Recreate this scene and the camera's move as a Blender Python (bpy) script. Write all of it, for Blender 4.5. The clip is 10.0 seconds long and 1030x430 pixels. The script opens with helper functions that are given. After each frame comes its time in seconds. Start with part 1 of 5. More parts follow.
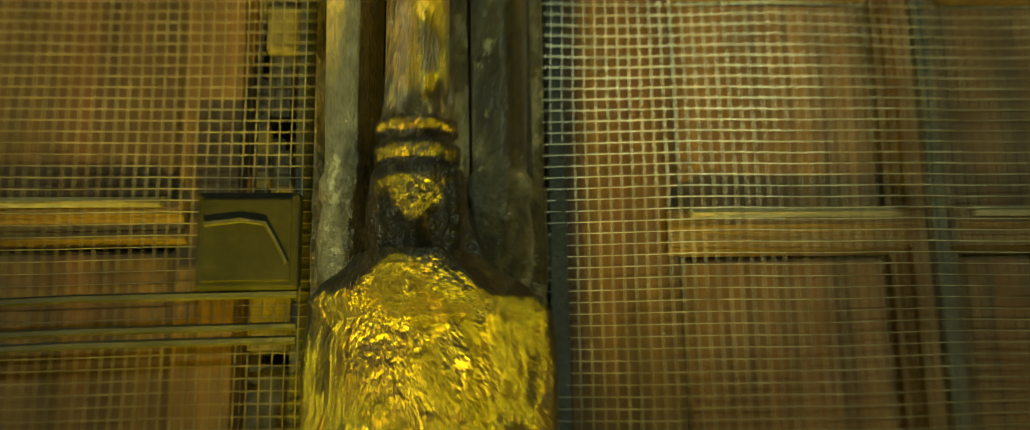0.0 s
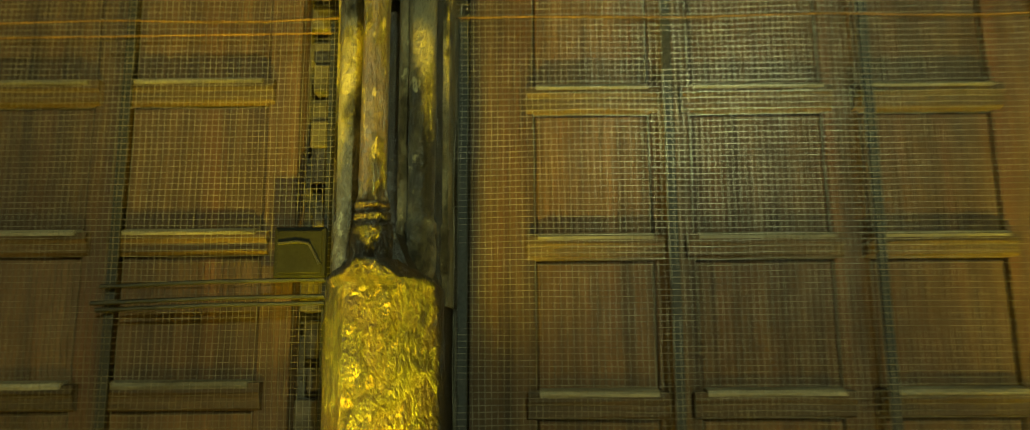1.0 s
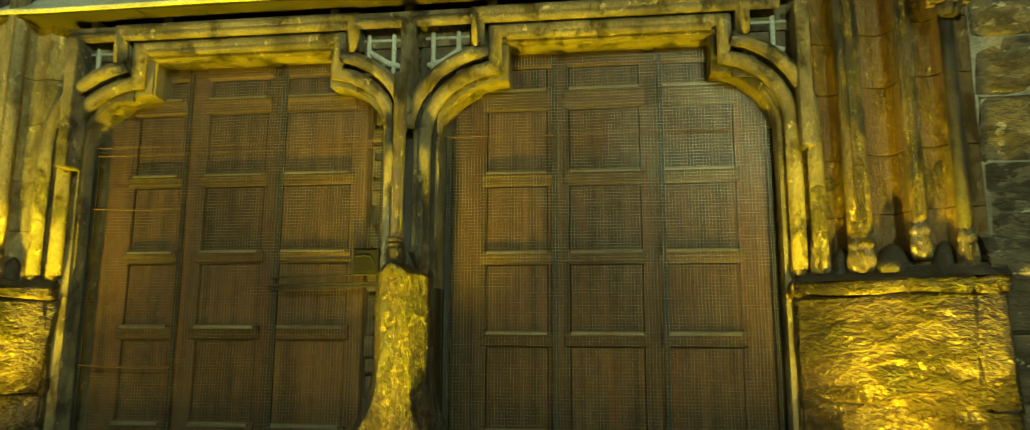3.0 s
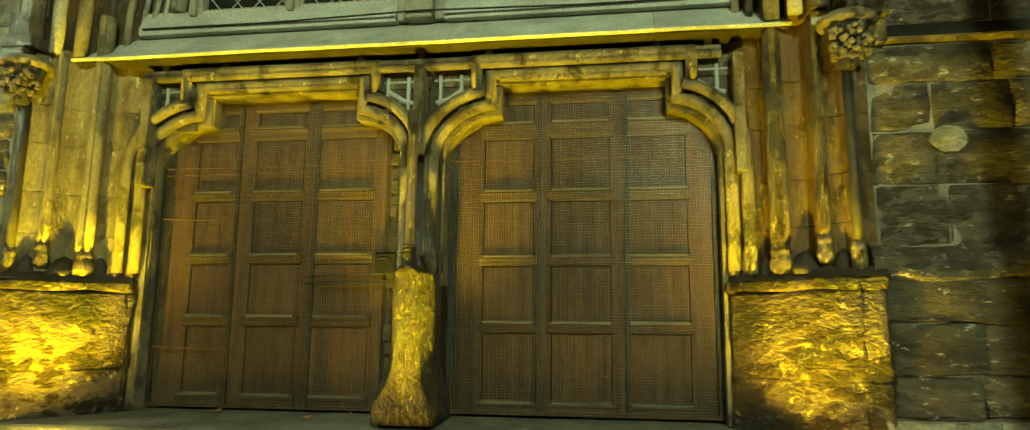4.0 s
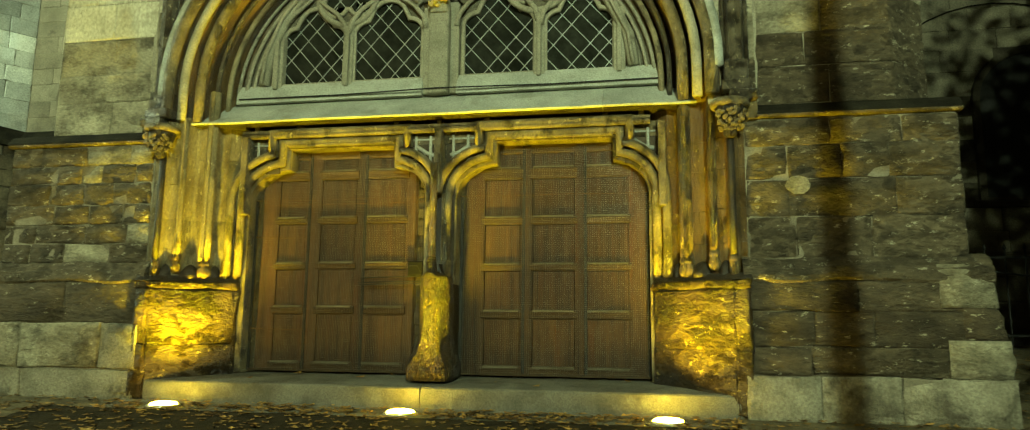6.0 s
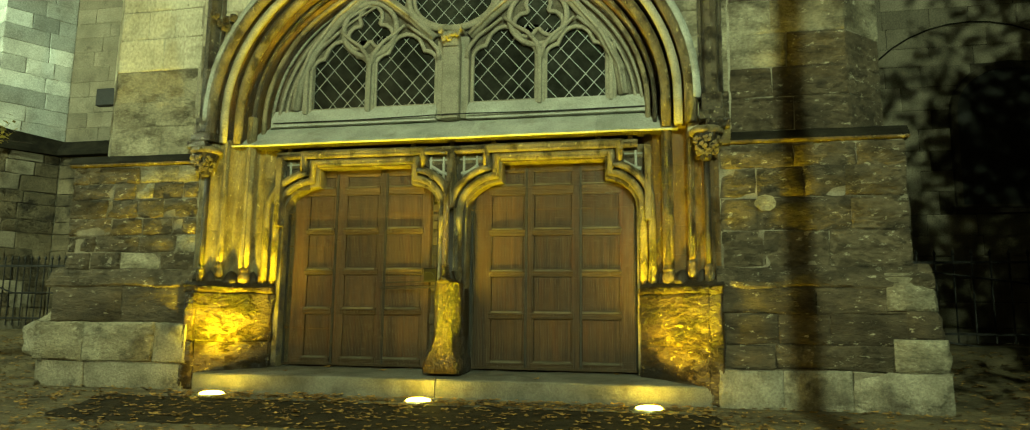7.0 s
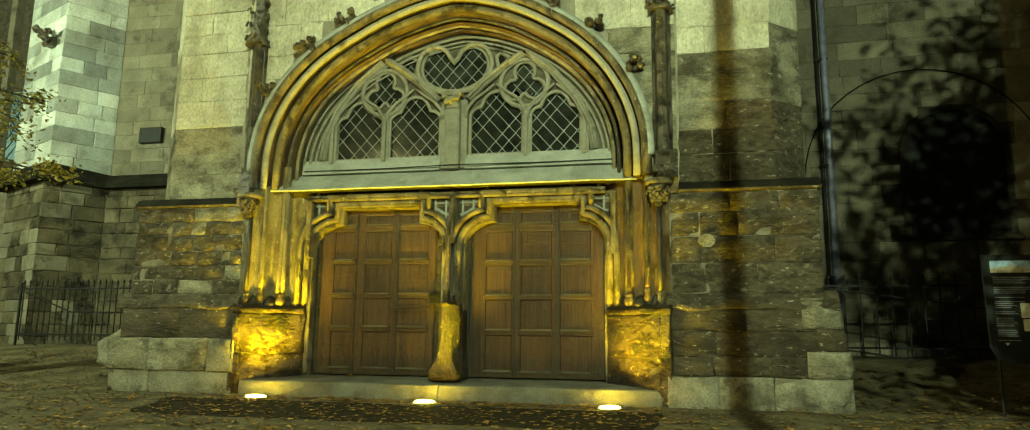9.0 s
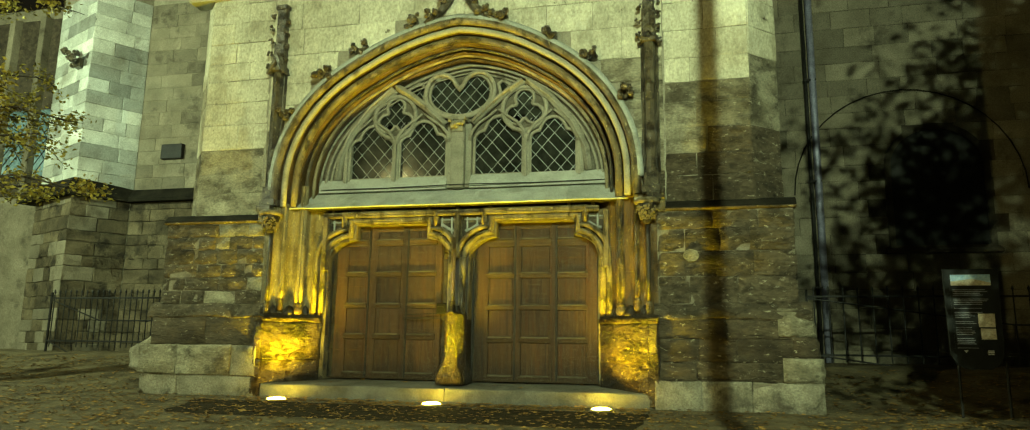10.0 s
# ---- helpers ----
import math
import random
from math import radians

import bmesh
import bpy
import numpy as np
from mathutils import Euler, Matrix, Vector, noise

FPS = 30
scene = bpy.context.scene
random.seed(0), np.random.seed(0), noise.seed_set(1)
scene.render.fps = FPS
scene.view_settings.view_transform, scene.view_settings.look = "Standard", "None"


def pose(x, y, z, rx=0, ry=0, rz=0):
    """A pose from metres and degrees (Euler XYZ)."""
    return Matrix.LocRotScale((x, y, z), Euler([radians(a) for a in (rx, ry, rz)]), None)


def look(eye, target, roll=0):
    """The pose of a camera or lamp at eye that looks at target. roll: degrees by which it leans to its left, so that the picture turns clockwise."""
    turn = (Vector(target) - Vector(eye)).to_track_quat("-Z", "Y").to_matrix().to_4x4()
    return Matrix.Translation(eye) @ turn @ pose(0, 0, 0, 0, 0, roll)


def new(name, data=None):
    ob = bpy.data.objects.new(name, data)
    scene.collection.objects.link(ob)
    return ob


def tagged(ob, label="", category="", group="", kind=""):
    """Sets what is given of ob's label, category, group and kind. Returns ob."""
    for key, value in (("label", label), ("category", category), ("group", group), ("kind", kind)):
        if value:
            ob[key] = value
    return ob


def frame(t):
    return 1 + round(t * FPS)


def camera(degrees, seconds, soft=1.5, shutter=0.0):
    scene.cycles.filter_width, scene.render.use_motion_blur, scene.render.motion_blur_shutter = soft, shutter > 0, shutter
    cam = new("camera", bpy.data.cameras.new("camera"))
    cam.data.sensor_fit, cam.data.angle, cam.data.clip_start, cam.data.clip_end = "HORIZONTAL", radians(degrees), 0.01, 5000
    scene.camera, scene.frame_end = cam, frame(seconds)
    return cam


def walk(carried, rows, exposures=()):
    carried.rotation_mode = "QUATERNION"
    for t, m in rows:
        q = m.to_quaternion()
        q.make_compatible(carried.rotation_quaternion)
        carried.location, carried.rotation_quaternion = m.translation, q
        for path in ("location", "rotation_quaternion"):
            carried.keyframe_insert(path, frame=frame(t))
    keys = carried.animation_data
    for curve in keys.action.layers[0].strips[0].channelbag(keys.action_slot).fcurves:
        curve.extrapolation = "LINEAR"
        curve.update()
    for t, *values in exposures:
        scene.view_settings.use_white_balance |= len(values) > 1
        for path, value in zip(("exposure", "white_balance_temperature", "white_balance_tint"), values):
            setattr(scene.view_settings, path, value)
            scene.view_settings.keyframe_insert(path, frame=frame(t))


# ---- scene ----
cam = camera(70.0, 10.0, 1.0, 0.5)
PATH = [
    (0, (0.035, 0.168, 1.53), (0.144, 2.14, 1.84), -0.9),
    (0.5, (0.194, -0.489, 1.467), (0.227, 1.487, 1.777), -0.4),
    (1, (0.416, -1.102, 1.398), (0.401, 0.872, 1.722), -0.4),
    (1.5, (0.645, -1.773, 1.322), (0.577, 0.198, 1.654), -0.4),
    (2, (0.903, -2.41, 1.264), (0.774, -0.442, 1.596), -0.3),
    (2.5, (1.147, -2.994, 1.215), (0.952, -1.031, 1.545), -0.1),
    (2.7, (1.24, -3.241, 1.195), (1.019, -1.28, 1.521), -0.0),
    (4, (1.756, -4.73, 1.05), (1.453, -2.781, 1.38), 0.6),
    (4.5, (1.997, -5.369, 1.01), (1.671, -3.422, 1.333), 0.5),
    (5, (2.188, -5.998, 0.978), (1.837, -4.055, 1.296), 0.6),
    (5.5, (2.412, -6.645, 0.953), (2.049, -4.703, 1.268), 0.6),
    (6.8, (2.861, -8.209, 1.016), (2.459, -6.272, 1.308), 0.7),
    (7, (2.931, -8.425, 1.019), (2.524, -6.489, 1.313), 0.7),
    (7.5, (3.066, -8.98, 1.029), (2.651, -7.046, 1.326), 0.7),
    (8, (3.29, -9.475, 1.028), (2.868, -7.544, 1.332), 0.6),
    (8.5, (3.481, -9.965, 1.027), (3.051, -8.039, 1.348), 0.7),
    (9, (3.739, -10.445, 1.018), (3.3, -8.523, 1.353), 0.7),
    (9.5, (3.959, -10.936, 1.011), (3.504, -9.02, 1.359), 0.7),
    (10, (4.102, -11.388, 0.999), (3.641, -9.475, 1.355), 0.8),
]
walk(cam, [(t, look(eye, target, roll)) for t, eye, target, roll in PATH], [(0.0, -0.44), (2.0, -0.44), (4.5, -0.16), (10.0, -0.10)])


# ---- world and lights ----
world = bpy.data.worlds.new("night")
scene.world = world
world.use_nodes = True
world.node_tree.nodes["Background"].inputs[0].default_value = (0.56, 0.52, 0.28, 1)
world.node_tree.nodes["Background"].inputs[1].default_value = 0.017
KEY_AT, KEY_POWER = (5.7, -16.0, 8.0), 14000.0
FAR_AT, FAR_POWER = (-17.0, -2.5, 9.0), 7000.0
# Assumed warm lamp, never in view; added as fill for the post's shadow.
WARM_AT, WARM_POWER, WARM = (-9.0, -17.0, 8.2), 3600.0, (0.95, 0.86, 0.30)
LAMP_WHITE = (0.76, 1.0, 0.60)
UPLIGHTS = [(-2.98, 0.46, -0.30, 100, 1.02), (-0.13, 0.46, 0.04, 84, 1.25), (2.68, 0.46, 0.30, 104, 0.68)]
UP_POWER = 1800.0


def lamp(name, kind, at, power, colour, radius, target=None, cone=None):
    data = bpy.data.lights.new(name, kind)
    data.energy, data.color, data.shadow_soft_size = power, colour, radius
    ob = new(name, data)
    ob.matrix_world = look(at, target) if target else pose(*at)
    if cone:
        data.spot_size, data.spot_blend = radians(cone), 1.0
    return ob


lamp("street_lamp_light", "POINT", KEY_AT, KEY_POWER, LAMP_WHITE, 0.017)
lamp("warm_fill_lamp", "POINT", WARM_AT, WARM_POWER, WARM, 0.10)
lamp("far_street_lamp_light", "POINT", FAR_AT, FAR_POWER, LAMP_WHITE, 0.12)
for ux, uy, aim, cone, share in UPLIGHTS:
    lamp("uplight_beam", "SPOT", (ux + (0.09 if abs(aim) < 0.2 else 0.0), uy + 0.10, 0.135), UP_POWER * share, (0.97, 0.77, 0.003), 0.05, (ux + aim, uy + (0.36 if abs(aim) < 0.2 else 0.34), 2.1), cone)


# ---- materials ----
def surf(name, dark, light, scale=2.0, fine=45.0, rough=0.85, metal=0.0, bump=0.35, crust=None, crust_scale=3.0, crust_cut=(0.5, 0.56), vary=0.25, stretch=(1, 1, 1), spec=0.3, island=False, flakes=None, dist=0.02):
    """A weathered surface: two scales of noise between two colours, an optional crust with its own outline, and a random shade for each piece."""
    m = bpy.data.materials.new(name)
    m.use_nodes = True
    nt = m.node_tree
    N, L = nt.nodes, nt.links
    bsdf = N["Principled BSDF"]
    bsdf.inputs["Metallic"].default_value = metal
    bsdf.inputs["Specular IOR Level"].default_value = spec
    geo = N.new("ShaderNodeNewGeometry")
    mp = N.new("ShaderNodeMapping")
    mp.inputs["Scale"].default_value = stretch
    L.new(geo.outputs["Position"], mp.inputs["Vector"])

    def noisy(s, detail=6.0, r=0.6):
        n = N.new("ShaderNodeTexNoise")
        n.inputs["Scale"].default_value, n.inputs["Detail"].default_value, n.inputs["Roughness"].default_value = s, detail, r
        L.new(mp.outputs[0], n.inputs["Vector"])
        return n

    def mix(kind, fac, a, b):
        x = N.new("ShaderNodeMix")
        x.data_type, x.blend_type = "RGBA", kind
        for sock, v in ((x.inputs["Factor"], fac), (x.inputs[6], a), (x.inputs[7], b)):
            if isinstance(v, (tuple, float)):
                sock.default_value = (*v, 1) if isinstance(v, tuple) else v
            else:
                L.new(v, sock)
        return x.outputs[2]

    def ramp(v, lo, hi):
        x = N.new("ShaderNodeMapRange")
        x.inputs[1].default_value, x.inputs[2].default_value = lo, hi
        L.new(v, x.inputs[0])
        return x.outputs[0]

    big, small = noisy(scale), noisy(fine, 4.0, 0.7)
    col = mix("MIX", ramp(big.outputs[0], 0.33, 0.67), dark, light)
    col = mix("OVERLAY", 0.85, col, small.outputs[0])
    height = small.outputs[0]
    if crust:
        edge = noisy(crust_scale, 9.0, 0.68)
        f = ramp(edge.outputs[0], *crust_cut)
        col = mix("MIX", f, col, crust)
        a = N.new("ShaderNodeMath")
        a.operation = "ADD"
        L.new(small.outputs[0], a.inputs[0])
        L.new(f, a.inputs[1])
        height = a.outputs[0]
    if flakes:
        chips = noisy(flakes[1], 5.0, 0.75)
        g = ramp(chips.outputs[0], flakes[2], flakes[2] + 0.05)
        col = mix("MIX", g, col, flakes[0])
    if vary:
        info = N.new("ShaderNodeObjectInfo")
        hsv = N.new("ShaderNodeHueSaturation")
        v = N.new("ShaderNodeMapRange")
        v.inputs[3].default_value, v.inputs[4].default_value = 1 - vary, 1 + vary
        L.new(geo.outputs["Random Per Island"] if island else info.outputs["Random"], v.inputs[0])
        L.new(v.outputs[0], hsv.inputs["Value"])
        L.new(col, hsv.inputs["Color"])
        col = hsv.outputs[0]
    L.new(col, bsdf.inputs["Base Color"])
    rg = N.new("ShaderNodeMapRange")
    rg.inputs[3].default_value, rg.inputs[4].default_value = max(rough - 0.12, 0.03), min(rough + 0.12, 1.0)
    L.new(big.outputs[0], rg.inputs[0])
    L.new(rg.outputs[0], bsdf.inputs["Roughness"])
    if bump:
        b = N.new("ShaderNodeBump")
        b.inputs["Strength"].default_value, b.inputs["Distance"].default_value = bump, dist
        L.new(height, b.inputs["Height"])
        L.new(b.outputs[0], bsdf.inputs["Normal"])
    return m


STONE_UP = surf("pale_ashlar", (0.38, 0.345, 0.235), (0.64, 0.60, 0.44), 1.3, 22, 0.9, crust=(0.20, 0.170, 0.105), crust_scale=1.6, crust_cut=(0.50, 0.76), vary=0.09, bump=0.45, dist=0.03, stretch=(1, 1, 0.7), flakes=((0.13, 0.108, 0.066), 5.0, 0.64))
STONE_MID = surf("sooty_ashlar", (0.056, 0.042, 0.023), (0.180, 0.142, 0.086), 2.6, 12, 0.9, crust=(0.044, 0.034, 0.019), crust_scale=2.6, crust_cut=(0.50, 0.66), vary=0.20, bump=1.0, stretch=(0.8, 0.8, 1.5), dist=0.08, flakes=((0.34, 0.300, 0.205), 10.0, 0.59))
STONE_LOW = surf("eroded_ashlar", (0.034, 0.025, 0.014), (0.118, 0.091, 0.054), 2.2, 12, 0.92, crust=(0.20, 0.170, 0.112), crust_scale=2.0, crust_cut=(0.57, 0.74), vary=0.16, bump=1.0, stretch=(0.7, 0.7, 1.6), dist=0.08, flakes=((0.32, 0.285, 0.195), 10.0, 0.605))
STONE_BASE = surf("pale_base_stone", (0.16, 0.14, 0.095), (0.33, 0.30, 0.215), 2.6, 30, 0.9, crust=(0.085, 0.072, 0.05), crust_scale=1.9, crust_cut=(0.53, 0.68), vary=0.16, bump=0.8, dist=0.05)
MORTAR_DARK = surf("stained_mortar", (0.09, 0.074, 0.048), (0.27, 0.235, 0.165), 2.5, 60, 0.95, vary=0)
MORTAR_LOW = surf("sooty_mortar", (0.040, 0.030, 0.018), (0.13, 0.106, 0.068), 2.5, 60, 0.95, vary=0)
STONE_HALF = surf("half_pale_ashlar", (0.15, 0.128, 0.080), (0.42, 0.38, 0.26), 1.6, 22, 0.9, crust=(0.066, 0.053, 0.032), crust_scale=2.4, crust_cut=(0.50, 0.70), vary=0.14, bump=0.9, stretch=(0.9, 0.9, 1.4), dist=0.06, flakes=((0.46, 0.42, 0.30), 8.0, 0.61))
MORTAR = surf("lime_mortar", (0.20, 0.175, 0.12), (0.32, 0.29, 0.21), 5, 60, 0.95, vary=0)
CARVED = surf("carved_limestone", (0.036, 0.023, 0.009), (0.125, 0.101, 0.053), 4.5, 50, 0.34, crust=(0.018, 0.012, 0.005), crust_scale=6.0, crust_cut=(0.51, 0.60), vary=0.14, bump=0.9, dist=0.03, flakes=((0.44, 0.38, 0.22), 13.0, 0.605), spec=0.9)
# The uplights' gold is put into this moulding's stone colour.
GILT = surf("amber_lit_moulding", (0.036, 0.0165, 0.0012), (0.150, 0.090, 0.012), 4.5, 50, 0.36, crust=(0.014, 0.0075, 0.001), crust_scale=5.0, crust_cut=(0.50, 0.60), vary=0.2, bump=1.0, dist=0.03, stretch=(1, 1, 0.6), flakes=((0.46, 0.35, 0.10), 13.0, 0.60), spec=0.9)
# Limestone tinted with part of the uplights' gold.
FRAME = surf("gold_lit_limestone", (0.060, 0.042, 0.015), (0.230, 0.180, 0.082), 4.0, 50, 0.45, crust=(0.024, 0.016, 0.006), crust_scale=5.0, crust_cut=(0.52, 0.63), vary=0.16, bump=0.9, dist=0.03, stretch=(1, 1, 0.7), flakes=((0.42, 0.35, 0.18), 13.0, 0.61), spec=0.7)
# Paler jamb stone, with the key light put into its colour.
LIT_JAMB = surf("key_lit_limestone", (0.105, 0.078, 0.030), (0.270, 0.218, 0.105), 2.6, 40, 0.6, crust=(0.050, 0.036, 0.014), crust_scale=3.2, crust_cut=(0.54, 0.68), vary=0.16, bump=0.9, dist=0.03, stretch=(1, 1, 0.6), flakes=((0.42, 0.36, 0.19), 14.0, 0.61), spec=0.5)
# Dark amber: uplight gold and recess shade put into the colour.
HOLLOW = surf("shaded_amber_hollow", (0.042, 0.019, 0.0012), (0.135, 0.074, 0.008), 3.0, 50, 0.42, crust=(0.016, 0.0085, 0.001), crust_scale=3.5, crust_cut=(0.51, 0.65), vary=0.12, bump=0.9, dist=0.03, stretch=(1, 1, 0.5), flakes=((0.42, 0.30, 0.08), 15.0, 0.63), spec=0.7)
# Weathered stone tinted ochre to carry the gold of the uplights.
OCHRE = surf("ochre_lit_weathered_limestone", (0.12, 0.088, 0.038), (0.29, 0.240, 0.128), 3.0, 50, 0.6, crust=(0.050, 0.038, 0.018), crust_scale=4.0, crust_cut=(0.53, 0.66), vary=0.1, bump=0.8, spec=0.5)
TRUMEAU = surf("flaking_limestone", (0.014, 0.0066, 0.0007), (0.054, 0.031, 0.0042), 9, 40, 0.45, crust=(0.007, 0.0036, 0.0006), crust_scale=9.0, crust_cut=(0.465, 0.545), vary=0.1, bump=1.0, dist=0.03, stretch=(1, 1, 0.7), spec=0.5, flakes=((0.18, 0.120, 0.024), 26.0, 0.59))
SHAFT = surf("polished_sooty_limestone", (0.036, 0.021, 0.0045), (0.120, 0.078, 0.019), 7, 60, 0.32, crust=(0.014, 0.009, 0.003), crust_scale=8.0, crust_cut=(0.51, 0.61), vary=0.15, bump=0.8, dist=0.025, stretch=(1, 1, 0.45), spec=0.9, flakes=((0.34, 0.25, 0.07), 26.0, 0.59))
PLINTH = surf("flaking_plinth_stone", (0.018, 0.0085, 0.001), (0.070, 0.041, 0.006), 1.9, 12, 0.5, crust=(0.009, 0.0045, 0.0008), crust_scale=3.0, crust_cut=(0.50, 0.62), vary=0.10, bump=0.9, stretch=(0.9, 0.9, 1.3), dist=0.05, flakes=((0.24, 0.175, 0.045), 8.0, 0.59), spec=0.45)
GREY_STONE = surf("grey_weathered_sill", (0.27, 0.28, 0.235), (0.40, 0.41, 0.35), 2.5, 50, 0.85, crust=(0.18, 0.175, 0.13), crust_scale=2.0, crust_cut=(0.55, 0.75), vary=0.08)
TRACERY = surf("tracery_stone", (0.20, 0.185, 0.13), (0.36, 0.335, 0.25), 3.0, 50, 0.88, crust=(0.09, 0.075, 0.05), crust_scale=3.0, crust_cut=(0.54, 0.70), vary=0.1)
# Darker than the ribs: shade of deep hollows put into the plate's colour.
TRACERY_SUNK = surf("shaded_tracery_ground", (0.07, 0.060, 0.038), (0.19, 0.17, 0.12), 3.0, 50, 0.9, crust=(0.035, 0.028, 0.018), crust_scale=3.0, crust_cut=(0.52, 0.66), vary=0.1)
STEP = surf("step_stone", (0.085, 0.080, 0.062), (0.165, 0.155, 0.122), 2.5, 60, 0.75, crust=(0.075, 0.066, 0.048), crust_scale=3.0, crust_cut=(0.52, 0.68), vary=0.1, bump=0.6)
QUOIN = surf("repaired_quoin_stone", (0.30, 0.30, 0.255), (0.60, 0.62, 0.56), 0.9, 30, 0.9, crust=(0.20, 0.185, 0.14), crust_scale=1.3, crust_cut=(0.56, 0.74), vary=0.5)
# Darker copy of the wing stone, with the east wall's shade put in.
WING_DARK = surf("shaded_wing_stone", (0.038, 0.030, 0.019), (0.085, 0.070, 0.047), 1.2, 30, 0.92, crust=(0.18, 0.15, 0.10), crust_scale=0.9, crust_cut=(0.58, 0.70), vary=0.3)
WING_WARM = surf("brown_wing_stone", (0.060, 0.047, 0.026), (0.165, 0.132, 0.078), 1.6, 22, 0.92, crust=(0.030, 0.024, 0.015), crust_scale=1.4, crust_cut=(0.53, 0.66), vary=0.38, bump=0.9, dist=0.05)
WING = surf("wing_wall_stone", (0.14, 0.12, 0.08), (0.23, 0.20, 0.14), 1.2, 30, 0.92, crust=(0.08, 0.068, 0.045), crust_scale=1.5, crust_cut=(0.53, 0.68), vary=0.28)
OAK = surf("old_oak", (0.022, 0.0103, 0.0035), (0.079, 0.0405, 0.0150), 3.4, 40, 0.62, vary=0.28, stretch=(4.5, 4.5, 0.22), bump=0.5, crust=(0.080, 0.031, 0.009), crust_scale=1.8, crust_cut=(0.53, 0.70))
OAK_RAIL = surf("old_oak_rail", (0.026, 0.0132, 0.0048), (0.076, 0.043, 0.017), 3.0, 40, 0.62, vary=0.2, stretch=(0.3, 3.5, 3.5), bump=0.45)
# Near-black stone; puts shade into undersides, ledge tops and gaps.
BLACK_STONE = surf("near_black_stone", (0.009, 0.006, 0.003), (0.030, 0.021, 0.010), 6, 60, 0.4, vary=0.1, bump=0.8, flakes=((0.30, 0.23, 0.11), 22.0, 0.66), spec=0.5)
# Dust together with the lamp's highlight, both put into the rail-top colour.
OAK_HIGHLIGHT = surf("highlit_dusty_oak", (0.075, 0.060, 0.035), (0.175, 0.148, 0.095), 5.0, 60, 0.8, vary=0.2, stretch=(0.5, 3, 3))
# Rubble colour; also stands in for shade in recesses and the interior.
SHADOW_WALL = surf("dark_rubble_and_recess", (0.03, 0.024, 0.016), (0.09, 0.07, 0.045), 6, 30, 0.95, vary=0)
WIRE = surf("galvanised_wire", (0.058, 0.047, 0.028), (0.17, 0.145, 0.098), 14, 90, 0.36, metal=0.6, bump=0, vary=0, spec=0.6)
RUST = surf("rusty_iron", (0.024, 0.015, 0.008), (0.070, 0.040, 0.016), 12, 90, 0.75, metal=0.2, vary=0.1)
ROD = surf("orange_rusted_rod", (0.060, 0.030, 0.009), (0.125, 0.066, 0.018), 12, 90, 0.7, metal=0.1, vary=0.1)
IRON = surf("black_painted_iron", (0.008, 0.008, 0.007), (0.02, 0.018, 0.015), 10, 80, 0.5, metal=0.2, vary=0.1)
LEAD = surf("lead_cames", (0.24, 0.26, 0.24), (0.38, 0.41, 0.38), 10, 80, 0.5, metal=0.3, vary=0, bump=0.1)
SLATE = surf("mossy_weathering", (0.008, 0.007, 0.005), (0.026, 0.023, 0.015), 3, 50, 0.95, vary=0, spec=0.1)
GROUND = surf("packed_earth", (0.046, 0.033, 0.014), (0.165, 0.128, 0.064), 1.6, 16, 0.95, crust=(0.20, 0.165, 0.095), crust_scale=3.0, crust_cut=(0.55, 0.72), vary=0, bump=1.0, dist=0.04)
PAVE = surf("grey_flagstone", (0.13, 0.12, 0.09), (0.22, 0.205, 0.155), 2, 50, 0.85, crust=(0.09, 0.075, 0.05), crust_scale=4, crust_cut=(0.55, 0.7), vary=0.15)
GROUND_DARK = surf("dark_brown_ground", (0.016, 0.012, 0.006), (0.042, 0.032, 0.017), 5, 70, 0.97, vary=0, bump=0.8, spec=0.1)
LEAF = surf("fallen_leaf", (0.09, 0.042, 0.010), (0.30, 0.18, 0.045), 4, 60, 0.7, vary=0.6, island=True, bump=0.2)
TREE_LEAF = surf("autumn_leaf", (0.16, 0.13, 0.02), (0.34, 0.27, 0.04), 1.2, 60, 0.6, vary=0.5, island=True, bump=0)
BARK = surf("bark", (0.03, 0.024, 0.016), (0.08, 0.065, 0.045), 8, 50, 0.95, stretch=(1, 1, 0.3), vary=0)
BOX_GREY = surf("dull_grey_plastic", (0.005, 0.0047, 0.0035), (0.011, 0.0105, 0.008), 9, 60, 0.7, vary=0, bump=0.15, spec=0.08)
PIPE = surf("zinc_downpipe", (0.20, 0.20, 0.27), (0.38, 0.38, 0.50), 4, 50, 0.45, metal=0.4, vary=0)
PANEL_DARK = surf("dark_panel_face", (0.014, 0.015, 0.015), (0.022, 0.023, 0.023), 6, 60, 0.35, vary=0, bump=0.05)
PANEL_TEXT = surf("grey_print", (0.17, 0.17, 0.19), (0.24, 0.24, 0.26), 6, 60, 0.5, vary=0, bump=0)
PANEL_SKY = surf("printed_sky", (0.30, 0.50, 0.75), (0.50, 0.66, 0.80), 8, 30, 0.5, vary=0, bump=0)
PANEL_TAN = surf("printed_sepia", (0.45, 0.38, 0.27), (0.68, 0.60, 0.45), 22, 60, 0.5, vary=0, bump=0)
PANEL_WHITE = surf("printed_white", (0.55, 0.55, 0.55), (0.62, 0.62, 0.62), 6, 60, 0.5, vary=0, bump=0)


